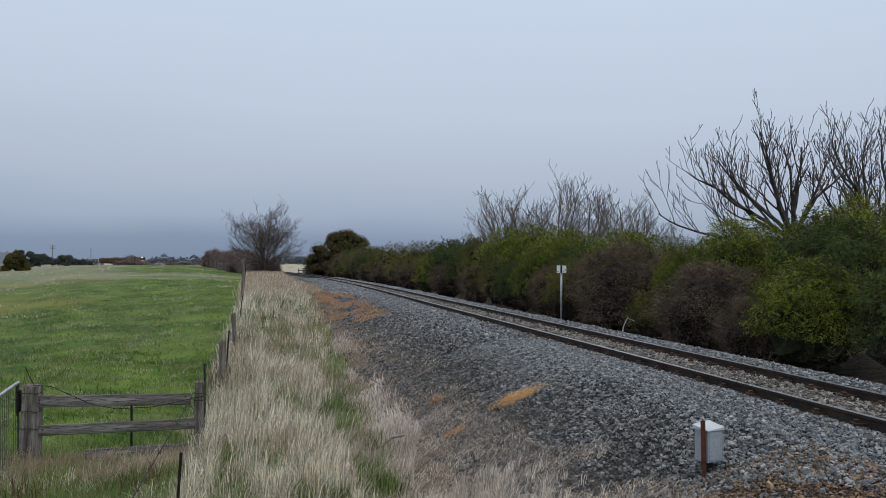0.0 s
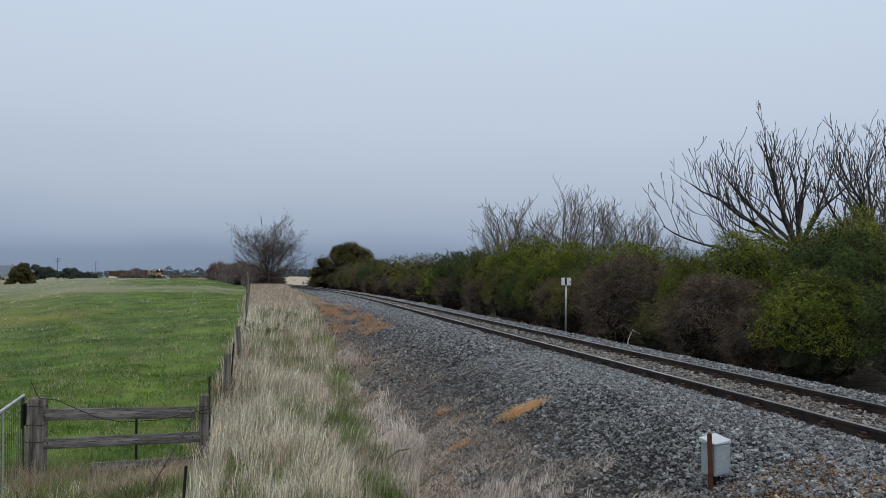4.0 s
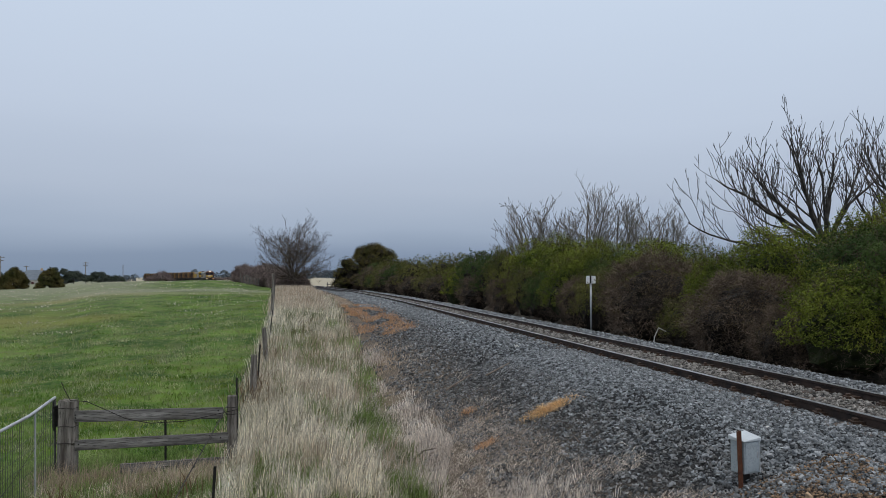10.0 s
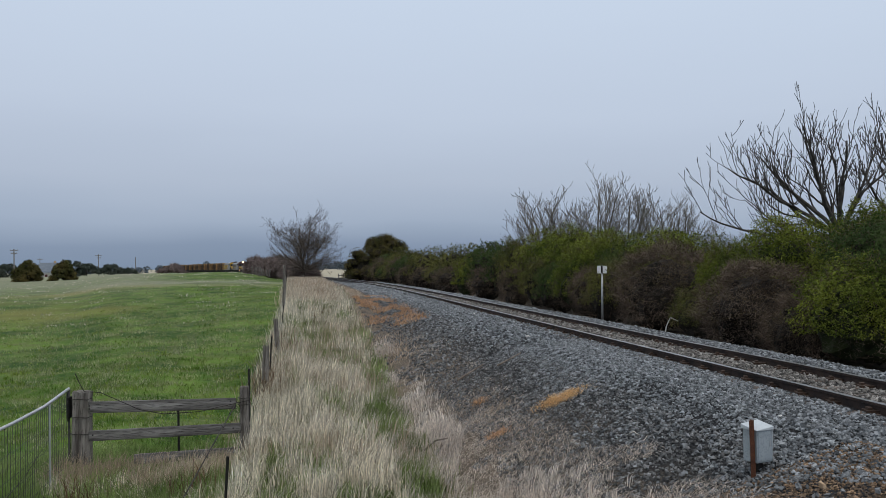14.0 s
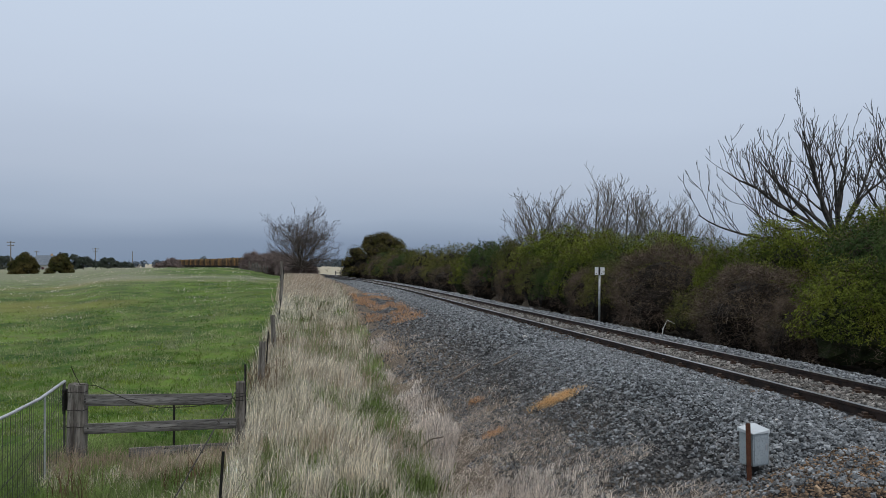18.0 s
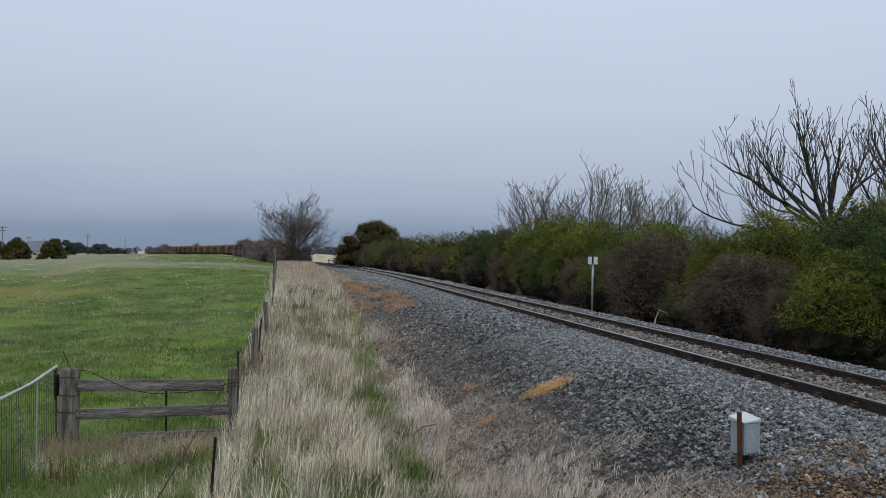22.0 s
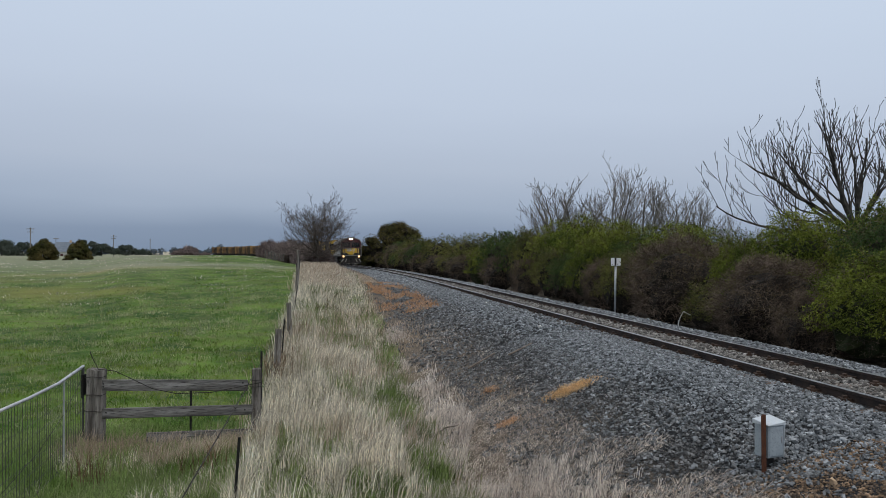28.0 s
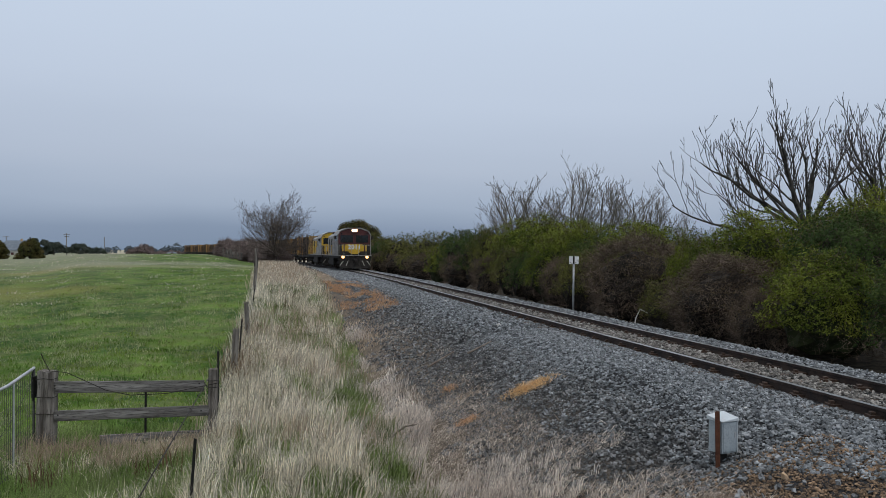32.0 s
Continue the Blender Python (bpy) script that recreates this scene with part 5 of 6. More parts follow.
def log_wagon():
    t = thing("log_wagon", "flat railway wagon stacked high with pine logs", "wagon", group="log wagons of the train")
    h = WAGON_LEN / 2
    for x in (-h + 2.2, h - 2.2):
        bogie(t, x, 2, 0.42, 1.6)
    part("frame", Geo().box((0, 0, 1.0), (WAGON_LEN - 0.8, 2.4, 0.22)).box((0, 0, 0.8), (WAGON_LEN - 5, 0.6, 0.3)), M["under"], t, "dark steel wagon frame", bevel=0.02)
    for s in (-1, 1):
        g = Geo()
        for yq in (-1.15, 0.0, 1.15):
            g.box((s * (h - 0.5), yq, 2.3), (0.12, 0.12, 2.5))
        for zq in (1.5, 2.3, 3.4):
            g.box((s * (h - 0.5), 0, zq), (0.10, 2.3, 0.12))
        part("end_frame", g, M["dull_yellow"], t, "yellow steel end frame")
    rq = random.Random(4)
    bays = [(-h + 0.75 + 2.66 * i, -h + 0.75 + 2.66 * i + 1.95) for i in range(5)]
    for a, b in bays:
        g, e = Geo(), Geo()
        z, row = 1.28, 0
        top = 3.25 + rq.uniform(-0.35, 0.4)
        while z < top:
            yq = -1.12 + 0.09 * (row % 2)
            while yq < 1.14:
                r = rq.uniform(0.11, 0.19)
                x0, x1 = a + rq.uniform(-0.12, 0.15), b + rq.uniform(-0.15, 0.12)
                yc, zc = yq + r, z + rq.uniform(-0.03, 0.03)
                g.tube([(x0, yc, zc), (x1, yc + rq.uniform(-0.02, 0.02), zc)], [r, r * 0.9], n=7, caps=False)
                for xx, sg in ((x0, -1), (x1, 1)):
                    ring = [(xx, yc + math.cos(k * math.pi / 3.5) * r * 0.98, zc + math.sin(k * math.pi / 3.5) * r * 0.98) for k in range(7)]
                    e.add(ring, [tuple(range(7)) if sg > 0 else tuple(reversed(range(7)))])
                yq += 2 * r + 0.01
            z += 0.25
            row += 1
        lg = part("log_stack", g, M["log"], t, "stacked brown pine logs")
        lg["kind"] = "stuff"
        ends = part("log_ends", e, M["log_end"], lg, "pale orange cut ends")
        ends["kind"] = "stuff"
        for x in (a + 0.4, b - 0.4):
            for s in (-1, 1):
                part("stanchion", Geo().box((x, s * 1.24, 2.35), (0.12, 0.10, rq.uniform(1.7, 2.7))), M["rust_steel"] if rq.random() < 0.45 else M["under"], t, "rust-brown steel stanchion")
        for x in (a + 0.7, b - 0.7):
            part("stanchion_foot", Geo().box((x, 0, 1.16), (0.16, 2.5, 0.12)), M["under"], t)
    return t


wagon = log_wagon()
wagons = [wagon] + [copy_thing(wagon, pose(0, 0, 0)) for _ in range(13)]
TRAIN = [(lead, 0.0, LOCO_LEN), (second, LOCO_LEN + 0.3, LOCO_LEN)] + [(w, 2 * LOCO_LEN + 0.6 + i * (WAGON_LEN + 0.3), WAGON_LEN) for i, w in enumerate(wagons)]


# ---- distance: poles, house, woods and far hedges ----
def far_tree(name, label, seed, x, y, radius, height, material, leaf, n, trunk=0.7, group="", squash=0.8):
    rg = np.random.default_rng(seed)
    z = max(ground_at(x, y), -2.2) if y < 330 else -2.0
    t = thing(name, label, "tree", pose(x, y, z), group)
    part("trunk", Geo().tube([(0, 0, -0.5), (0, 0, trunk + height * 0.4)], [radius * 0.05, radius * 0.035], n=7), M["bark"], t)
    bl = [(bx, by, bz + trunk, br) for bx, by, bz, br in blob_points(rg, radius, height - trunk, 26, squash, 0.05)]
    # filling in the same haze-greyed colour as the leaves
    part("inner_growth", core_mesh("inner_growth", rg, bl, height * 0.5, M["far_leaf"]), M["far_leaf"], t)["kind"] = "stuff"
    v, f = leaf_cloud(rg, n, bl, leaf)
    part("crown", fast_mesh("crown", v, f, material), material, t)
    return t


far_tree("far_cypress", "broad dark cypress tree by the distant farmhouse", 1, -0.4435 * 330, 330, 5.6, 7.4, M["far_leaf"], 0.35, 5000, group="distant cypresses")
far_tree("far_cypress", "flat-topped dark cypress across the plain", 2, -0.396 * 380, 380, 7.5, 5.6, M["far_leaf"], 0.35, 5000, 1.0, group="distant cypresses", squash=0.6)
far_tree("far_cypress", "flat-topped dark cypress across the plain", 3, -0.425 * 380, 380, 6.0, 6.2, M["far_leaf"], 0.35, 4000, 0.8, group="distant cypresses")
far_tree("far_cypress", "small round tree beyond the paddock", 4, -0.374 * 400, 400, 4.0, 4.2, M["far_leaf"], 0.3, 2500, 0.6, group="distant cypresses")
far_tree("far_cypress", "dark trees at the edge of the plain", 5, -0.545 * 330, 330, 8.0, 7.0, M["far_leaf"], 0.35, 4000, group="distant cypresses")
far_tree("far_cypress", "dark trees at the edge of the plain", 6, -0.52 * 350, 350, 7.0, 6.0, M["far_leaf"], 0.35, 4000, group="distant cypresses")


def pole(x, y, h, arms, group="power poles"):
    t = thing("power_pole", "timber power pole with a crossarm across the plain" if arms else "plain timber pole across the plain", "pole", pose(x, y, -2.0), group)
    part("post", Geo().tube([(0, 0, -0.5), (0, 0, h)], [0.22, 0.17], n=7), M["pale_bark"], t)
    for i in range(arms):
        part("crossarm", Geo().box((0, 0, h - 0.5 - 1.1 * i), (3.0 - 0.7 * i, 0.16, 0.2)), M["pale_bark"], t)
        for k in (-1.2, -0.4, 0.4, 1.2):
            part("insulator", Geo().tube([(k * (1 - 0.2 * i), 0, h - 0.4 - 1.1 * i), (k * (1 - 0.2 * i), 0, h - 0.15 - 1.1 * i)], 0.08, n=6), M["galv"], t)
    return t


pole(-0.5107 * 300, 300, 11.5, 2)
pole(-0.4107 * 400, 400, 10.8, 2)
pole(-0.367 * 460, 460, 10.0, 0)
pole(-0.480 * 440, 440, 10.0, 1)

M["roof"] = mat("grey_iron_roof", (0.10, 0.125, 0.155), (0.145, 0.17, 0.20), 1, 10, rough=0.6, rnd=0)
M["cream"] = mat("cream_weatherboard", (0.52, 0.51, 0.47), (0.44, 0.43, 0.40), 2, 12, rough=0.8, rnd=0.05)


def house(x, y, w, d, wall, roof, label, chimney=True):
    t = thing("farmhouse", label, "house", pose(x, y, -2.1, 0, 0, 15))
    wl = part("wall", Geo().box((0, 0, wall / 2), (w, d, wall)), M["cream"], t, bevel=0.03)
    rf = Geo().add([(-w / 2 - 0.4, -d / 2 - 0.4, wall), (w / 2 + 0.4, -d / 2 - 0.4, wall), (w / 2 + 0.4, d / 2 + 0.4, wall), (-w / 2 - 0.4, d / 2 + 0.4, wall), (-w / 5, 0, wall + roof), (w / 5, 0, wall + roof)],
                   [(0, 1, 5, 4), (2, 3, 4, 5), (1, 2, 5), (3, 0, 4), (3, 2, 1, 0)])
    r = part("roof", rf, M["roof"], t, "hipped grey iron roof")
    if chimney:
        part("chimney", Geo().box((w / 6, 0, wall + roof * 0.95), (0.8, 0.8, 1.8)), M["tan_rock"], r)
    for k in (-0.3, 0.3):
        win = part("window", Geo().box((k * w, -d / 2 - 0.03, wall * 0.55), (1.3, 0.08, 1.3)), M["signwhite"], wl)
        part("pane", Geo().box((k * w, -d / 2 - 0.08, wall * 0.55), (1.1, 0.04, 1.1)), M["glass"], win)
    part("door", Geo().box((0, -d / 2 - 0.03, 1.05), (1.0, 0.08, 2.1)), M["maroon"], wl)
    return t


house(-0.470 * 345, 345, 15, 10, 2.9, 4.0, "pale farmhouse with a hipped grey roof across the plain")
house(-0.2885 * 430, 430, 5, 4, 1.7, 0.8, "low white shed beyond the railway", False)
house(-0.262 * 445, 445, 5, 4, 2.4, 1.0, "low white shed beyond the railway", False)

# leafless hedge on the near side of the far line
far_scrub = bush("far_hedge", "leafless brown hedge beside the far railway line", 52, 1.8, 2.3, M["leaf_brown"], 0, 0.05, M["red_twig"], 700, 0.6, 0.05, group="far hedges", n_blobs=14)
far_scrub.matrix_basis = stretch(-0.320 * 348, 348, -1.6, 0, 2.2, 1.8, 2.3)
for i in range(5):
    k = i / 4
    y = 345 + 8 * k + rb.uniform(-3, 3)
    x = (-0.333 + 0.018 * k) * y
    s = rb.uniform(1.3, 1.9)
    clone(far_scrub, stretch(x, y, ground_at(x, y) - 0.2, rb.uniform(0, 360), s * 1.5, s * 1.2, s * 1.0))
for i in range(14):
    k = i / 13
    y = 440 + rb.uniform(-6, 6)
    x = (-0.30 + 0.12 * k) * y
    s = rb.uniform(1.1, 1.6)
    clone(far_scrub, stretch(x, y, ground_at(x, y) - 0.2, rb.uniform(0, 360), s * 1.6, s * 1.2, s * 0.8))

# far woods, one belt of many clumps, haze put into their blue-grey colour
rg = np.random.default_rng(91)
bl = []
for i in range(420):
    u = rg.uniform(-0.75, 0.75)
    y = rg.uniform(700, 1000)
    r = rg.uniform(2.5, 5)
    bl.append((u * y, y, -2 + rg.uniform(0.1, 0.75) * r, r))
M["haze_leaf"] = leafy("misty_woodland", (0.085, 0.105, 0.12), (0.11, 0.13, 0.15), 0.05, rnd=0.2)
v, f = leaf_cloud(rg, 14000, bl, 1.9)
tagged(new("far_woods", fast_mesh("far_woods", v, f, M["haze_leaf"])), "belt of misty woodland on the horizon", "woods", kind="stuff")

# ---- grass ----

def wild(n, lo, hi, seed):
    return np.random.default_rng(seed).uniform(lo, hi, n)


def stand(name, pts, lo, hi, width, material, lean, seed, label, drift=(0.0, 0.0)):
    return blades(name, pts, wild(len(pts), lo, hi, seed), width, material, lean, seed, label, "grass", drift)


def dry_ok(l, y):
    return not green_patch(l, y) or noise.noise((l * 3, y * 3, 7)) > 0.1


def verge_edge(l, y):
    return l < -5.55 + 0.45 * noise.noise((l * 0.3, y * 0.6, 21))


stand("verge_undergrowth", scatter(34000, 8.6, 26, -7.7, -5.0, 120, 1.25, 0.10), 0.10, 0.38, 0.0085, M["under_grass"], 0.9, 20, "short green and grey undergrowth of the verge")
stand("dry_grass", scatter(23000, 8.6, 22, -7.75, -5.1, 101, 1.25, 0.06, lambda l, y: dry_ok(l, y) and verge_edge(l, y)), 0.20, 0.72, 0.0095, M["dry"], 0.45, 1, "tall pale dry grass along the fence", (0.05, -0.1))
stand("dry_grass", scatter(12000, 8.6, 20, -7.6, -5.1, 151, 1.25, 0.09, dry_ok), 0.15, 0.5, 0.006, M["ash_grass"], 1.1, 51, "fallen grey stems among the tall grass", (0.12, -0.1))
stand("dry_grass", scatter(15000, 21, 48, -7.9, -5.1, 102, 1.2, 0.12, dry_ok), 0.25, 0.66, 0.012, M["dry"], 0.5, 2, "tall pale dry grass along the fence", (0.05, -0.1))
stand("dry_grass", scatter(13000, 40, 78, -8.0, -5.4, 154, 1.1, 0.2), 0.28, 0.6, 0.02, M["dry_brown"], 0.5, 54, "pinkish-brown dead grass stems along the fence")
stand("dry_grass", scatter(15000, 13, 58, -7.9, -5.3, 132, 1.1, 0.2, lambda l, y: noise.noise((l * 0.6, y * 0.2, 61)) > -0.05), 0.25, 0.62, 0.012, M["dry_brown"], 0.6, 30, "pinkish-brown dead grass stems along the fence")
stand("verge_undergrowth", scatter(15000, 23, 52, -7.7, -5.1, 121, 1.1, 0.2), 0.14, 0.42, 0.016, M["under_grass"], 0.8, 21, "short green undergrowth of the verge")
stand("dry_grass", scatter(4500, 46, 78, -8.0, -5.4, 103, 1.1, 0.2), 0.28, 0.6, 0.02, M["dry"], 0.5, 3, "tall pale dry grass along the fence")
stand("green_grass", scatter(44000, 8.6, 34, -7.6, -4.9, 104, 1.3, 0.10, green_patch), 0.12, 0.38, 0.009, M["green_grass"], 0.7, 4, "fresh green grass among the dry stems")
stand("brown_grass", scatter(13000, 7.6, 24, -5.5, -3.5, 105, 1.6, 0.14, lambda l, y: l < -4.9 or (y < 9.5 and l < -4) or noise.noise((l, y, 41)) > 0.3), 0.05, 0.17, 0.007, M["dry_brown"], 2.0, 5, "flattened brown dead grass beside the ballast", (0.35, -0.15))
stand("ash_grass", scatter(30000, 7.2, 15.5, -5.25, -3.3, 106, 1.3, 0.08, lambda l, y: not green_patch(l, y) and l < -3.85 - 0.07 * (y - 8) + 0.5 * noise.noise((l * 0.7, y * 0.6, 31)) + 1.0 * noise.noise((l * 5, y * 5, 32))), 0.06, 0.27, 0.0058, M["ash_grass"], 0.85, 6, "ash-pink tufts of dead grass beside the ballast", (0.2, -0.25))
stand("ash_grass", scatter(7000, 15, 27, -5.4, -4.4, 152, 1.1, 0.12, lambda l, y: noise.noise((l * 1.2, y * 0.5, 33)) > -0.1), 0.08, 0.28, 0.009, M["ash_grass"], 0.9, 52, "ash-pink tufts of dead grass beside the ballast")
stand("brown_grass", scatter(8000, 23, 60, -5.6, -4.0, 107, 1.2, 0.2, lambda l, y: not (28 < y < 46 and l > -4.7)), 0.06, 0.22, 0.013, M["dry_brown"], 1.4, 7, "brown dead grass beside the ballast")
stand("dead_thatch", scatter(19000, 7.0, 15, -4.8, -2.9, 108, 1.3, 0.10, lambda l, y: l < -3.0 - 0.10 * (y - 7) + 0.9 * noise.noise((l * 0.9, y * 0.7, 71))), 0.04, 0.15, 0.0045, M["thatch"], 2.4, 8, "thin dead stalks matted over the stones", (0.8, -0.5))
stand("dead_thatch", scatter(5000, 12, 26, -4.9, -3.2, 155, 1.2, 0.12, lambda l, y: noise.noise((l * 0.9, y * 0.5, 73)) > 0.08), 0.04, 0.14, 0.006, M["thatch"], 2.4, 55, "thin dead stalks lying over the stones", (0.6, -0.4))
stand("gateside_grass", scatter(7000, 9.4, 13.9, -11.0, -7.4, 153, 1.0, 0.06, lambda l, y: l > -10.2 and noise.noise((l * 0.9, y * 0.9, 57)) > (0.02 if l > -9.2 else 0.2)), 0.12, 0.46, 0.006, M["dry"], 0.8, 53, "pale straw stems in the rank grass")
stand("gateside_grass", scatter(4500, 12.7, 14.0, -10.3, -7.6, 109, 1.0, 0.08, lambda l, y: noise.noise((l * 1.2, y, 51)) > -0.1), 0.12, 0.50, 0.008, M["dry_brown"], 0.8, 9, "brown dead grass round the fence panel")
stand("gateside_grass", scatter(36000, 9.4, 15.2, -12.5, -7.3, 110, 1.0, 0.09), 0.10, 0.34, 0.010, M["green_grass"], 1.1, 10, "rank green grass before the fence panel")
stand("gateside_grass", scatter(11000, 9.4, 14.2, -12.0, -7.3, 131, 1.0, 0.10, lambda l, y: l > -9.6 or noise.noise((l, y, 91)) > 0.2), 0.12, 0.42, 0.007, M["tussock"], 1.1, 29, "pale dry blades among the rank grass")
stand("pasture_grass", scatter(40000, 12.5, 26, -20, -7.9, 111, 1.2, 0.12), 0.04, 0.12, 0.012, M["pad_grass"], 2.0, 11, "short green pasture grass")
stand("pasture_grass", scatter(34000, 25, 62, -46, -8.0, 112, 1.15, 0.25, lambda l, y: y < 44 or track_x(y) + l > -0.31 * y), 0.03, 0.08, 0.030, M["pad_grass"], 2.8, 12, "short green pasture grass")
stand("pasture_tussock", scatter(24000, 13, 42, -34, -8.0, 113, 1.0, 0.10), 0.06, 0.18, 0.012, M["tussock"], 1.5, 13, "pale dry tufts in the pasture")


def tufts(name, centres, each, spread_m, lo, hi, width, material, lean, seed, label):
    """Separate tussocks: many blades round each centre."""
    rg = np.random.default_rng(seed)
    pts = []
    for x, y, _ in centres:
        size = spread_m * rg.uniform(0.5, 1.4)
        for a, b in rg.normal(0, size, (each, 2)):
            pts.append((x + a * 1.5, y + b, ground_at(x + a * 1.5, y + b) - 0.01))
    return stand(name, pts, lo, hi, width, material, lean, seed, label)


tufts("pasture_tussock", scatter(330, 12.8, 30, -24, -8.2, 161, 1.0), 48, 0.17, 0.05, 0.17, 0.009, M["tuft"], 1.2, 61, "grey dry tussocks standing in the pasture")
tufts("pasture_tussock", scatter(420, 28, 66, -48, -8.6, 162, 0.9), 26, 0.34, 0.05, 0.16, 0.022, M["tuft"], 1.2, 62, "grey dry tussocks standing in the pasture")
stand("pasture_tussock", scatter(8000, 34, 100, -80, -8.5, 114, 0.9, 0.35), 0.05, 0.13, 0.03, M["ash_grass"], 1.6, 14, "pale dry tufts on the rise of the pasture")


def orange_ok(l, y):
    return noise.noise((l * 1.3, y * 0.35, 11)) > -0.05


stand("orange_weed", scatter(8000, 29.5, 46, -4.5, -2.8, 115, 1.0, 0.15, orange_ok), 0.06, 0.2, 0.012, M["orange"], 1.6, 15, "sprayed orange-brown dead weeds beside the ballast")


def pile(name, n, x, y, rx, ry, turn, material, seed, lo, hi, label, width=0.007):
    rg = np.random.default_rng(seed)
    a = rg.normal(0, 0.45, (n, 2)) * (rx, ry)
    c, s = math.cos(turn), math.sin(turn)
    pts = []
    for u, w in a:
        px, py = x + u * c - w * s, y + u * s + w * c
        pts.append((px, py, ground_at(px, py) + rg.uniform(0.0, 0.05)))
    return blades(name, pts, rg.uniform(lo, hi, n), width, material, 3.4, seed, label, "dead grass")


pile("straw_heap", 1500, 1.72, 12.95, 0.36, 0.27, 0.1, M["yellow_straw"], 31, 0.02, 0.07, "heap of yellow straw lying on the ballast")
pile("straw_heap", 300, 0.72, 12.5, 0.2, 0.16, 0.2, M["orange"], 32, 0.02, 0.06, "wisp of orange straw among the dead grass")
pile("straw_heap", 200, 0.55, 14.9, 0.16, 0.2, 0.2, M["orange"], 33, 0.02, 0.06, "wisp of yellow straw among the dead grass")


# ---- ballast ----
def stones(pts, size, seed):
    """Angular broken slabs of stone lying this way and that at the points."""
    rg = np.random.default_rng(seed)
    n = len(pts)
    ring = np.array([(1, 0), (0, 1), (-1, 0), (0, -1)], dtype=float)
    low = np.concatenate([np.repeat(ring[None], n, 0) + rg.uniform(-0.38, 0.38, (n, 4, 2)), rg.uniform(-1.0, -0.6, (n, 4, 1))], 2)
    top = np.concatenate([np.repeat(ring[None], n, 0) * rg.uniform(0.5, 0.95, (n, 1, 1)) + rg.uniform(-0.28, 0.28, (n, 4, 2)), rg.uniform(0.35, 1.0, (n, 4, 1))], 2)
    v = np.concatenate([low, top], 1)
    v *= np.stack([rg.uniform(0.6, 1.15, n), rg.uniform(0.45, 0.9, n), rg.uniform(0.25, 0.55, n)], 1)[:, None] * (size * 0.72) * rg.uniform(0.6, 1.35, (n, 1, 1))
    a, ex, ey = rg.uniform(0, 2 * np.pi, n), rg.normal(0, 0.42, n), rg.normal(0, 0.42, n)
    one, nil = np.ones(n), np.zeros(n)
    rz = np.stack([np.cos(a), -np.sin(a), nil, np.sin(a), np.cos(a), nil, nil, nil, one], 1).reshape(n, 3, 3)
    rx = np.stack([one, nil, nil, nil, np.cos(ex), -np.sin(ex), nil, np.sin(ex), np.cos(ex)], 1).reshape(n, 3, 3)
    ry = np.stack([np.cos(ey), nil, np.sin(ey), nil, one, nil, -np.sin(ey), nil, np.cos(ey)], 1).reshape(n, 3, 3)
    v = np.einsum("nij,njk,nkl,nml->nmi", rx, ry, rz, v) + np.asarray(pts)[:, None]
    f = np.array([(4, 5, 6), (4, 6, 7), (0, 1, 5), (0, 5, 4), (1, 2, 6), (1, 6, 5), (2, 3, 7), (2, 7, 6), (3, 0, 4), (3, 4, 7), (2, 1, 0), (3, 2, 0)])
    return v.reshape(-1, 3), (np.arange(n) * 8)[:, None, None] + f[None]


def ballast(n, y0, y1, l0, l1, size, seed, material, name, label, thin=None, bias=1.0):
    p = scatter(n, y0, y1, l0, l1, seed, bias, 0, thin)
    p[:, 2] += 0.012 + np.random.default_rng(seed).uniform(-0.55, 0.5, len(p)) * size
    v, f = stones(p, size, seed)
    f = f[:, :10]
    ob = part(name, fast_mesh(name, v, f.reshape(-1, 3), material), material, track, label)
    ob["kind"] = "stuff"
    return ob


def off_gravel(l, y):
    return y > 7.75 + 0.5 * noise.noise((l * 1.5, y * 1.5, 81)) or l > -2.2 + 0.4 * noise.noise((l, y, 83))


def clean_stone(l, y):
    return off_gravel(l, y) and l > -2.7 + 1.0 * noise.noise((l * 0.4, y * 0.45, 85)) + 1.1 * noise.noise((l * 11, y * 11, 86))


def edge_thin(l, y):
    if not off_gravel(l, y):
        return False
    return l > -4.25 + 0.8 * noise.noise((l * 0.7, y * 0.5, 3)) or noise.noise((l * 2.3, y * 2.3, 9)) > 0.12


STONES = "grey angular ballast stones"
ballast(30000, 6.3, 19, -4.9, -2.3, 0.034, 201, M["old_ballast"], "ballast_bed", "grimy dark ballast stones", edge_thin)
ballast(54000, 6.3, 19, -3.6, -0.66, 0.033, 211, M["ballast"], "ballast_bed", STONES, clean_stone)
ballast(9000, 6.3, 19, -0.5, 0.5, 0.045, 202, M["mid_ballast"], "ballast_bed", STONES)
ballast(10000, 8.0, 22, 0.66, 2.1, 0.047, 203, M["ballast"], "ballast_bed", STONES)
ballast(13000, 19, 44, -4.8, -2.3, 0.062, 204, M["old_ballast"], "ballast_bed", "grimy dark ballast stones", edge_thin)
ballast(17000, 19, 44, -3.6, -0.66, 0.056, 212, M["ballast"], "ballast_bed", STONES, clean_stone)
ballast(7000, 19, 44, -0.5, 0.5, 0.06, 205, M["mid_ballast"], "ballast_bed", STONES)
ballast(9000, 21, 48, 0.66, 2.2, 0.062, 206, M["ballast"], "ballast_bed", STONES)
ballast(11000, 44, 85, -3.6, -0.72, 0.10, 207, M["ballast"], "ballast_bed", STONES)
ballast(2600, 44, 85, -0.45, 0.45, 0.08, 208, M["mid_ballast"], "ballast_bed", STONES)
ballast(3500, 44, 90, 0.72, 2.2, 0.10, 209, M["ballast"], "ballast_bed", STONES)
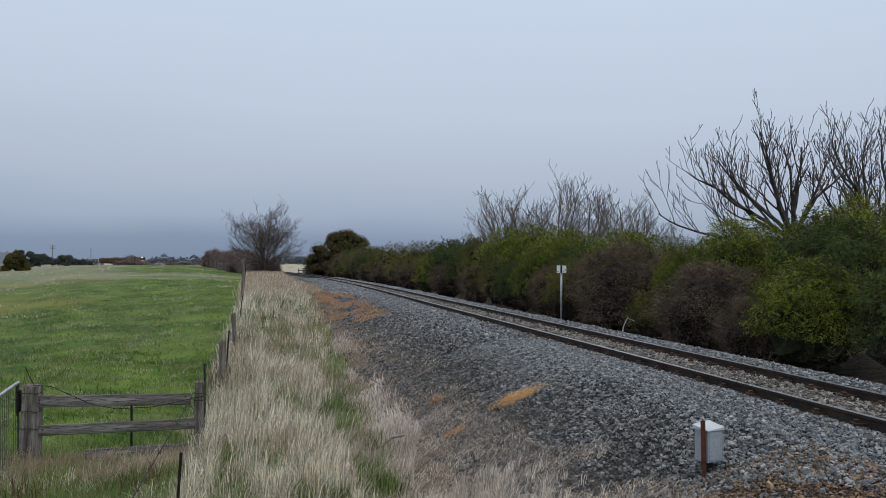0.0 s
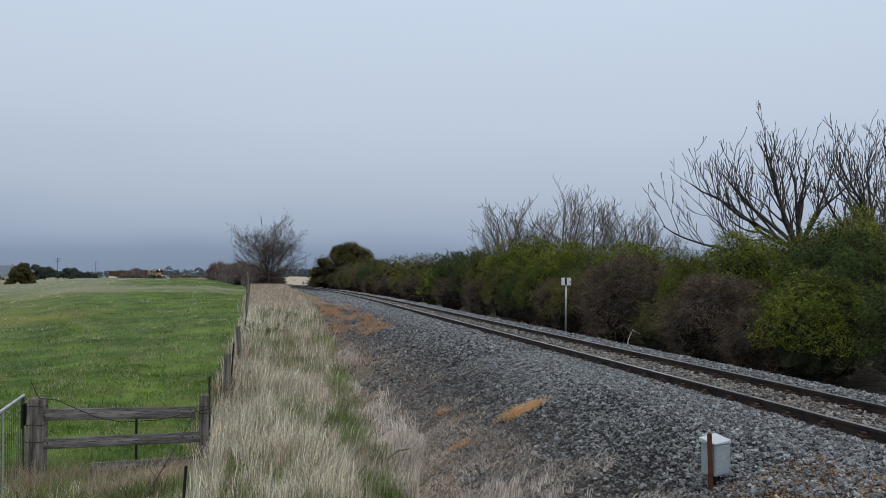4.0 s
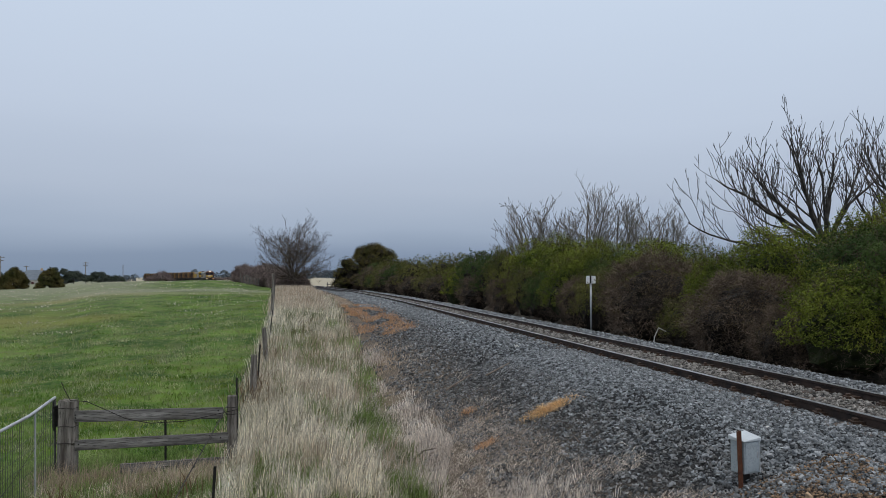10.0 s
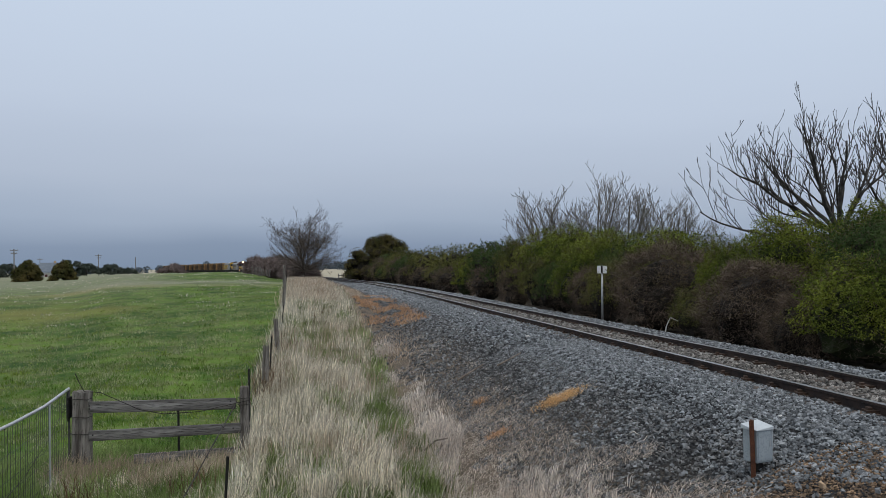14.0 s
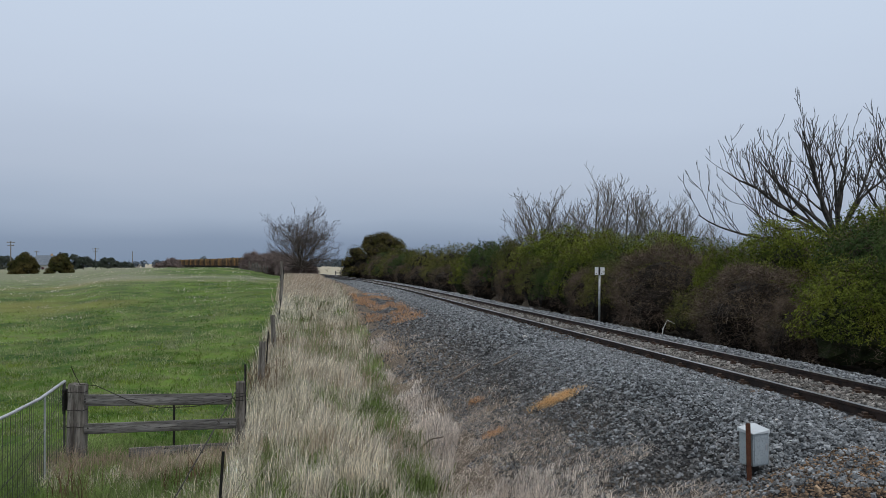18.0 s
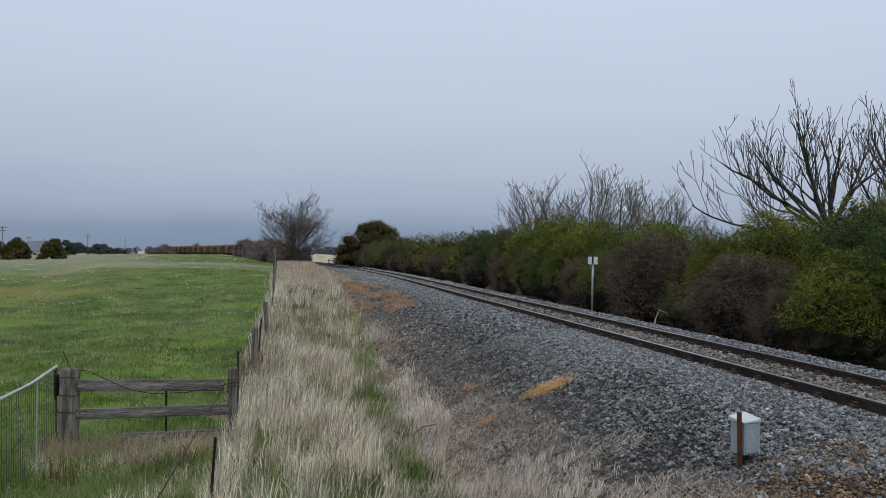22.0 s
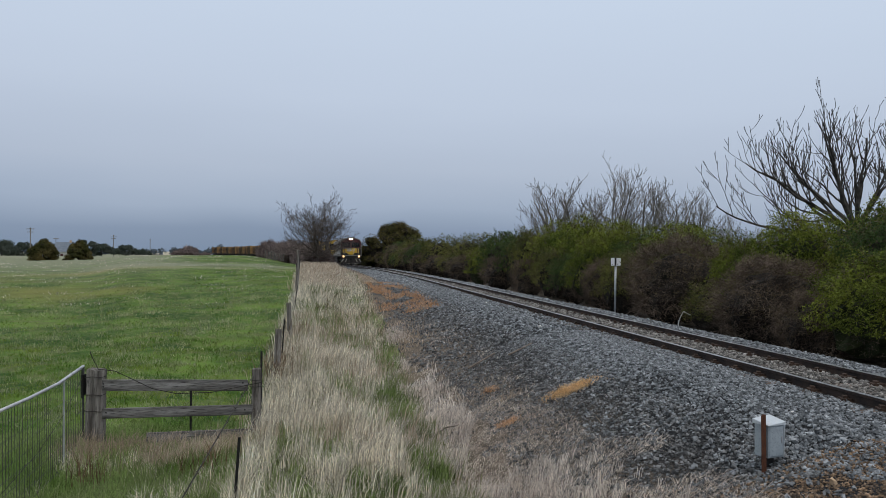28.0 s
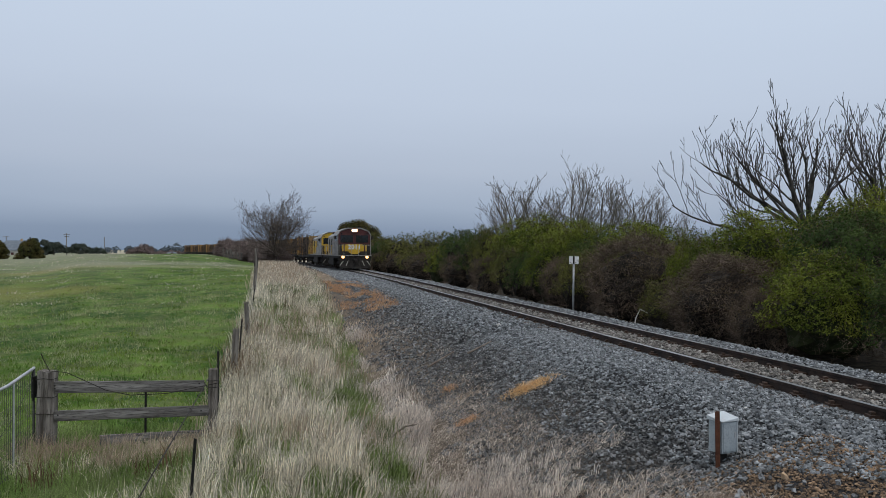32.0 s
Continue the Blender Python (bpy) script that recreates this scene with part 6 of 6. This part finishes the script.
ballast(17000, 5.2, 8.2, -4.4, -1.6, 0.026, 210, M["red_stone"], "gravel_spill", "reddish-brown gravel mixed with stones")
one = [Geo() for _ in range(5)]
for i, g in enumerate(one):
    v, f = stones(np.zeros((1, 3)), 0.046, 300 + i)
    g.add([tuple(map(float, p)) for p in v], [tuple(int(k) for k in q) for q in f.reshape(-1, 3)])
stone_meshes = [g.mesh("ballast_stone", M["ballast_one"]) for g in one]
rk = random.Random(44)
for i in range(280):
    y, l = 6.6 + 6.0 * rk.random() ** 1.3, rk.uniform(-3.3, -0.9)
    x, y2 = side(y, l)
    part("ballast_stone", stone_meshes[i % 5], None, track, at=pose(x, y2, ground_z(l, y) + 0.035, rk.uniform(0, 360), rk.uniform(0, 360), rk.uniform(0, 360)))

# ---- single stones, sticks and litter ----


def rock(x, y, size, material, label, seed, name="rock"):
    v, f = stones(np.zeros((1, 3)), size, seed)
    g = Geo().add([tuple(map(float, p)) for p in v], [tuple(int(k) for k in q) for q in f.reshape(-1, 3)])
    return put(name, g, material, label, "rock", at=pose(x, y, ground_at(x, y) + size * 0.3), bevel=size * 0.05)


rock(1.86, 19.6, 0.11, M["white_rock"], "pale stone lying on the ballast", 401)
rock(3.10, 7.05, 0.08, M["tan_rock"], "tan stone lying in the reddish gravel", 402)
rock(1.45, 8.3, 0.09, M["tan_rock"], "flat brown stone at the ballast edge", 403)
rock(0.95, 29.0, 0.09, M["white_rock"], "pale stone lying on the ballast", 404)
rock(3.6, 9.2, 0.05, M["white_rock"], "pale stone lying on the ballast", 405)
rock(2.55, 9.9, 0.045, M["white_rock"], "pale stone lying on the ballast", 406)


def stick(pts, r, label, material=None):
    g = Geo()
    g.tube([(x, y, ground_at(x, y) + h) for x, y, h in pts], [r * (1 - 0.5 * i / (len(pts) - 1)) for i in range(len(pts))], n=6)
    return put("fallen_stick", g, material or M["stick"], label, "stick")


stick([(-1.15, 14.2, 0.12), (-0.85, 13.9, 0.16), (-0.62, 13.6, 0.08), (-0.55, 13.3, 0.06)], 0.022, "crooked dry stick lying in the grass")
stick([(-0.45, 13.0, 0.08), (-0.2, 13.2, 0.14), (0.0, 13.15, 0.1)], 0.018, "dark dry stick lying in the grass")
stick([(0.2, 17.2, 0.06), (0.75, 17.6, 0.08)], 0.025, "grey broken stick on the ballast shoulder")
stick([(1.0, 17.0, 0.06), (1.5, 17.3, 0.08)], 0.02, "grey broken stick on the ballast shoulder")
stick([(6.05, 23.6, 0.0), (6.1, 23.6, 0.35), (6.2, 23.5, 0.62)], 0.022, "bleached dead branch standing by the hedge", M["white_rock"])
stick([(6.2, 23.5, 0.6), (6.6, 23.4, 0.42), (7.0, 23.3, 0.38)], 0.016, "bleached dead branch leaning by the hedge", M["white_rock"])
rl2 = random.Random(71)
for i in range(26):
    y = rl2.uniform(26, 52)
    l = rl2.uniform(2.3, 3.3)
    x, y2 = side(y, l)
    a = rl2.uniform(0, 6.3)
    d = rl2.uniform(0.3, 0.7)
    stick([(x, y2, 0.06), (x + d * math.cos(a) * 0.5, y2 + d * math.sin(a), 0.16), (x + d * math.cos(a), y2 + d * math.sin(a) * 1.6, 0.08)], 0.02, "dead branch lying under the hedge")

# old pale pickets along the scrub, and a timber fence across the line
old = thing("old_picket_fence", "row of bleached old pickets in front of the bare scrub", "fence")
ro = random.Random(90)
for i in range(15):
    k = i / 14
    y = 84 + 5 * k
    x = (-0.208 - 0.022 * k) * y + ro.uniform(-0.05, 0.05)
    part("picket", Geo().box((0, 0, 0.5), (0.07, 0.05, 1.0 * ro.uniform(0.6, 1.1))), M["board"] if i % 3 == 0 else M["pale_bark"], old, at=pose(x, y, ground_at(x, y), ro.uniform(-12, 12), ro.uniform(-15, 15), 0))
yard = thing("far_rail_fence", "dark timber rail fence across the line", "fence")
for i in range(7):
    x = -17.8 + 0.85 * i
    part("post", Geo().box((0, 0, 0.4), (0.16, 0.14, 1.2)), M["old_wood"], yard, at=pose(x, 140, ground_at(x, 140)))
for z in (0.45, 0.85):
    part("rail", Geo().box((-15.2, 139.9, ground_at(-15.2, 140) + z), (5.4, 0.05, 0.14)), M["board"], yard)

# dry weeds and small dead plants along the fence and on the verge
M["dark_weed"] = leafy("dark_dead_weed", (0.10, 0.065, 0.04), (0.18, 0.12, 0.07), 2.0, 0.3, rnd=0.4)
rw = random.Random(123)
for y, l, n, hh in ((18.6, -7.6, 60, 0.85), (19.6, -7.65, 70, 0.9), (21.5, -7.6, 60, 0.8), (26.0, -7.6, 60, 0.8), (16.4, -6.6, 26, 0.55), (31, -6.7, 90, 0.5), (34, -6.4, 80, 0.5), (12.3, -8.2, 40, 0.6), (12.1, -9.6, 50, 0.6)):
    x, y2 = side(y, l)
    pts = [(x + rw.gauss(0, 0.10 + 0.004 * y), y2 + rw.gauss(0, 0.15 + 0.008 * y), 0.0) for _ in range(n)]
    pts = [(a, b, ground_at(a, b)) for a, b, _ in pts]
    blades("dead_weed", pts, [hh * rw.uniform(0.5, 1.1) for _ in pts], 0.010 + 0.0002 * y, M["dark_weed"], 0.6, int(y * 10), "dead brown weed stalks along the fence", "weed")
twig_pts = scatter(260, 9, 30, -5.0, -2.8, 140, 1.2)
blades("dead_twig_litter", twig_pts, np.random.default_rng(5).uniform(0.06, 0.16, len(twig_pts)), 0.009, M["thatch"], 4.0, 61, "pale dead twigs lying on the slope", "twigs", (1.2, -1.6))


# ---- what moves: the train comes round the curve, its wheels turn ----
WHEEL_R = 0.48


def motions():
    for ob, behind, length in TRAIN:
        walk(ob, [(t, vehicle_pose(head_at(t) + behind, length)) for t in np.linspace(0, 32, 33)])
    for wheel in lead_wheels:
        place = wheel.matrix_basis.translation.copy()
        rows = []
        for i in range(481):
            t = i / 15.0
            rows.append((t, pose(place.x, place.y, place.z, 0, math.degrees((head_at(0) - head_at(t)) / WHEEL_R) % 360.0)))
        walk(wheel, rows)


motions()
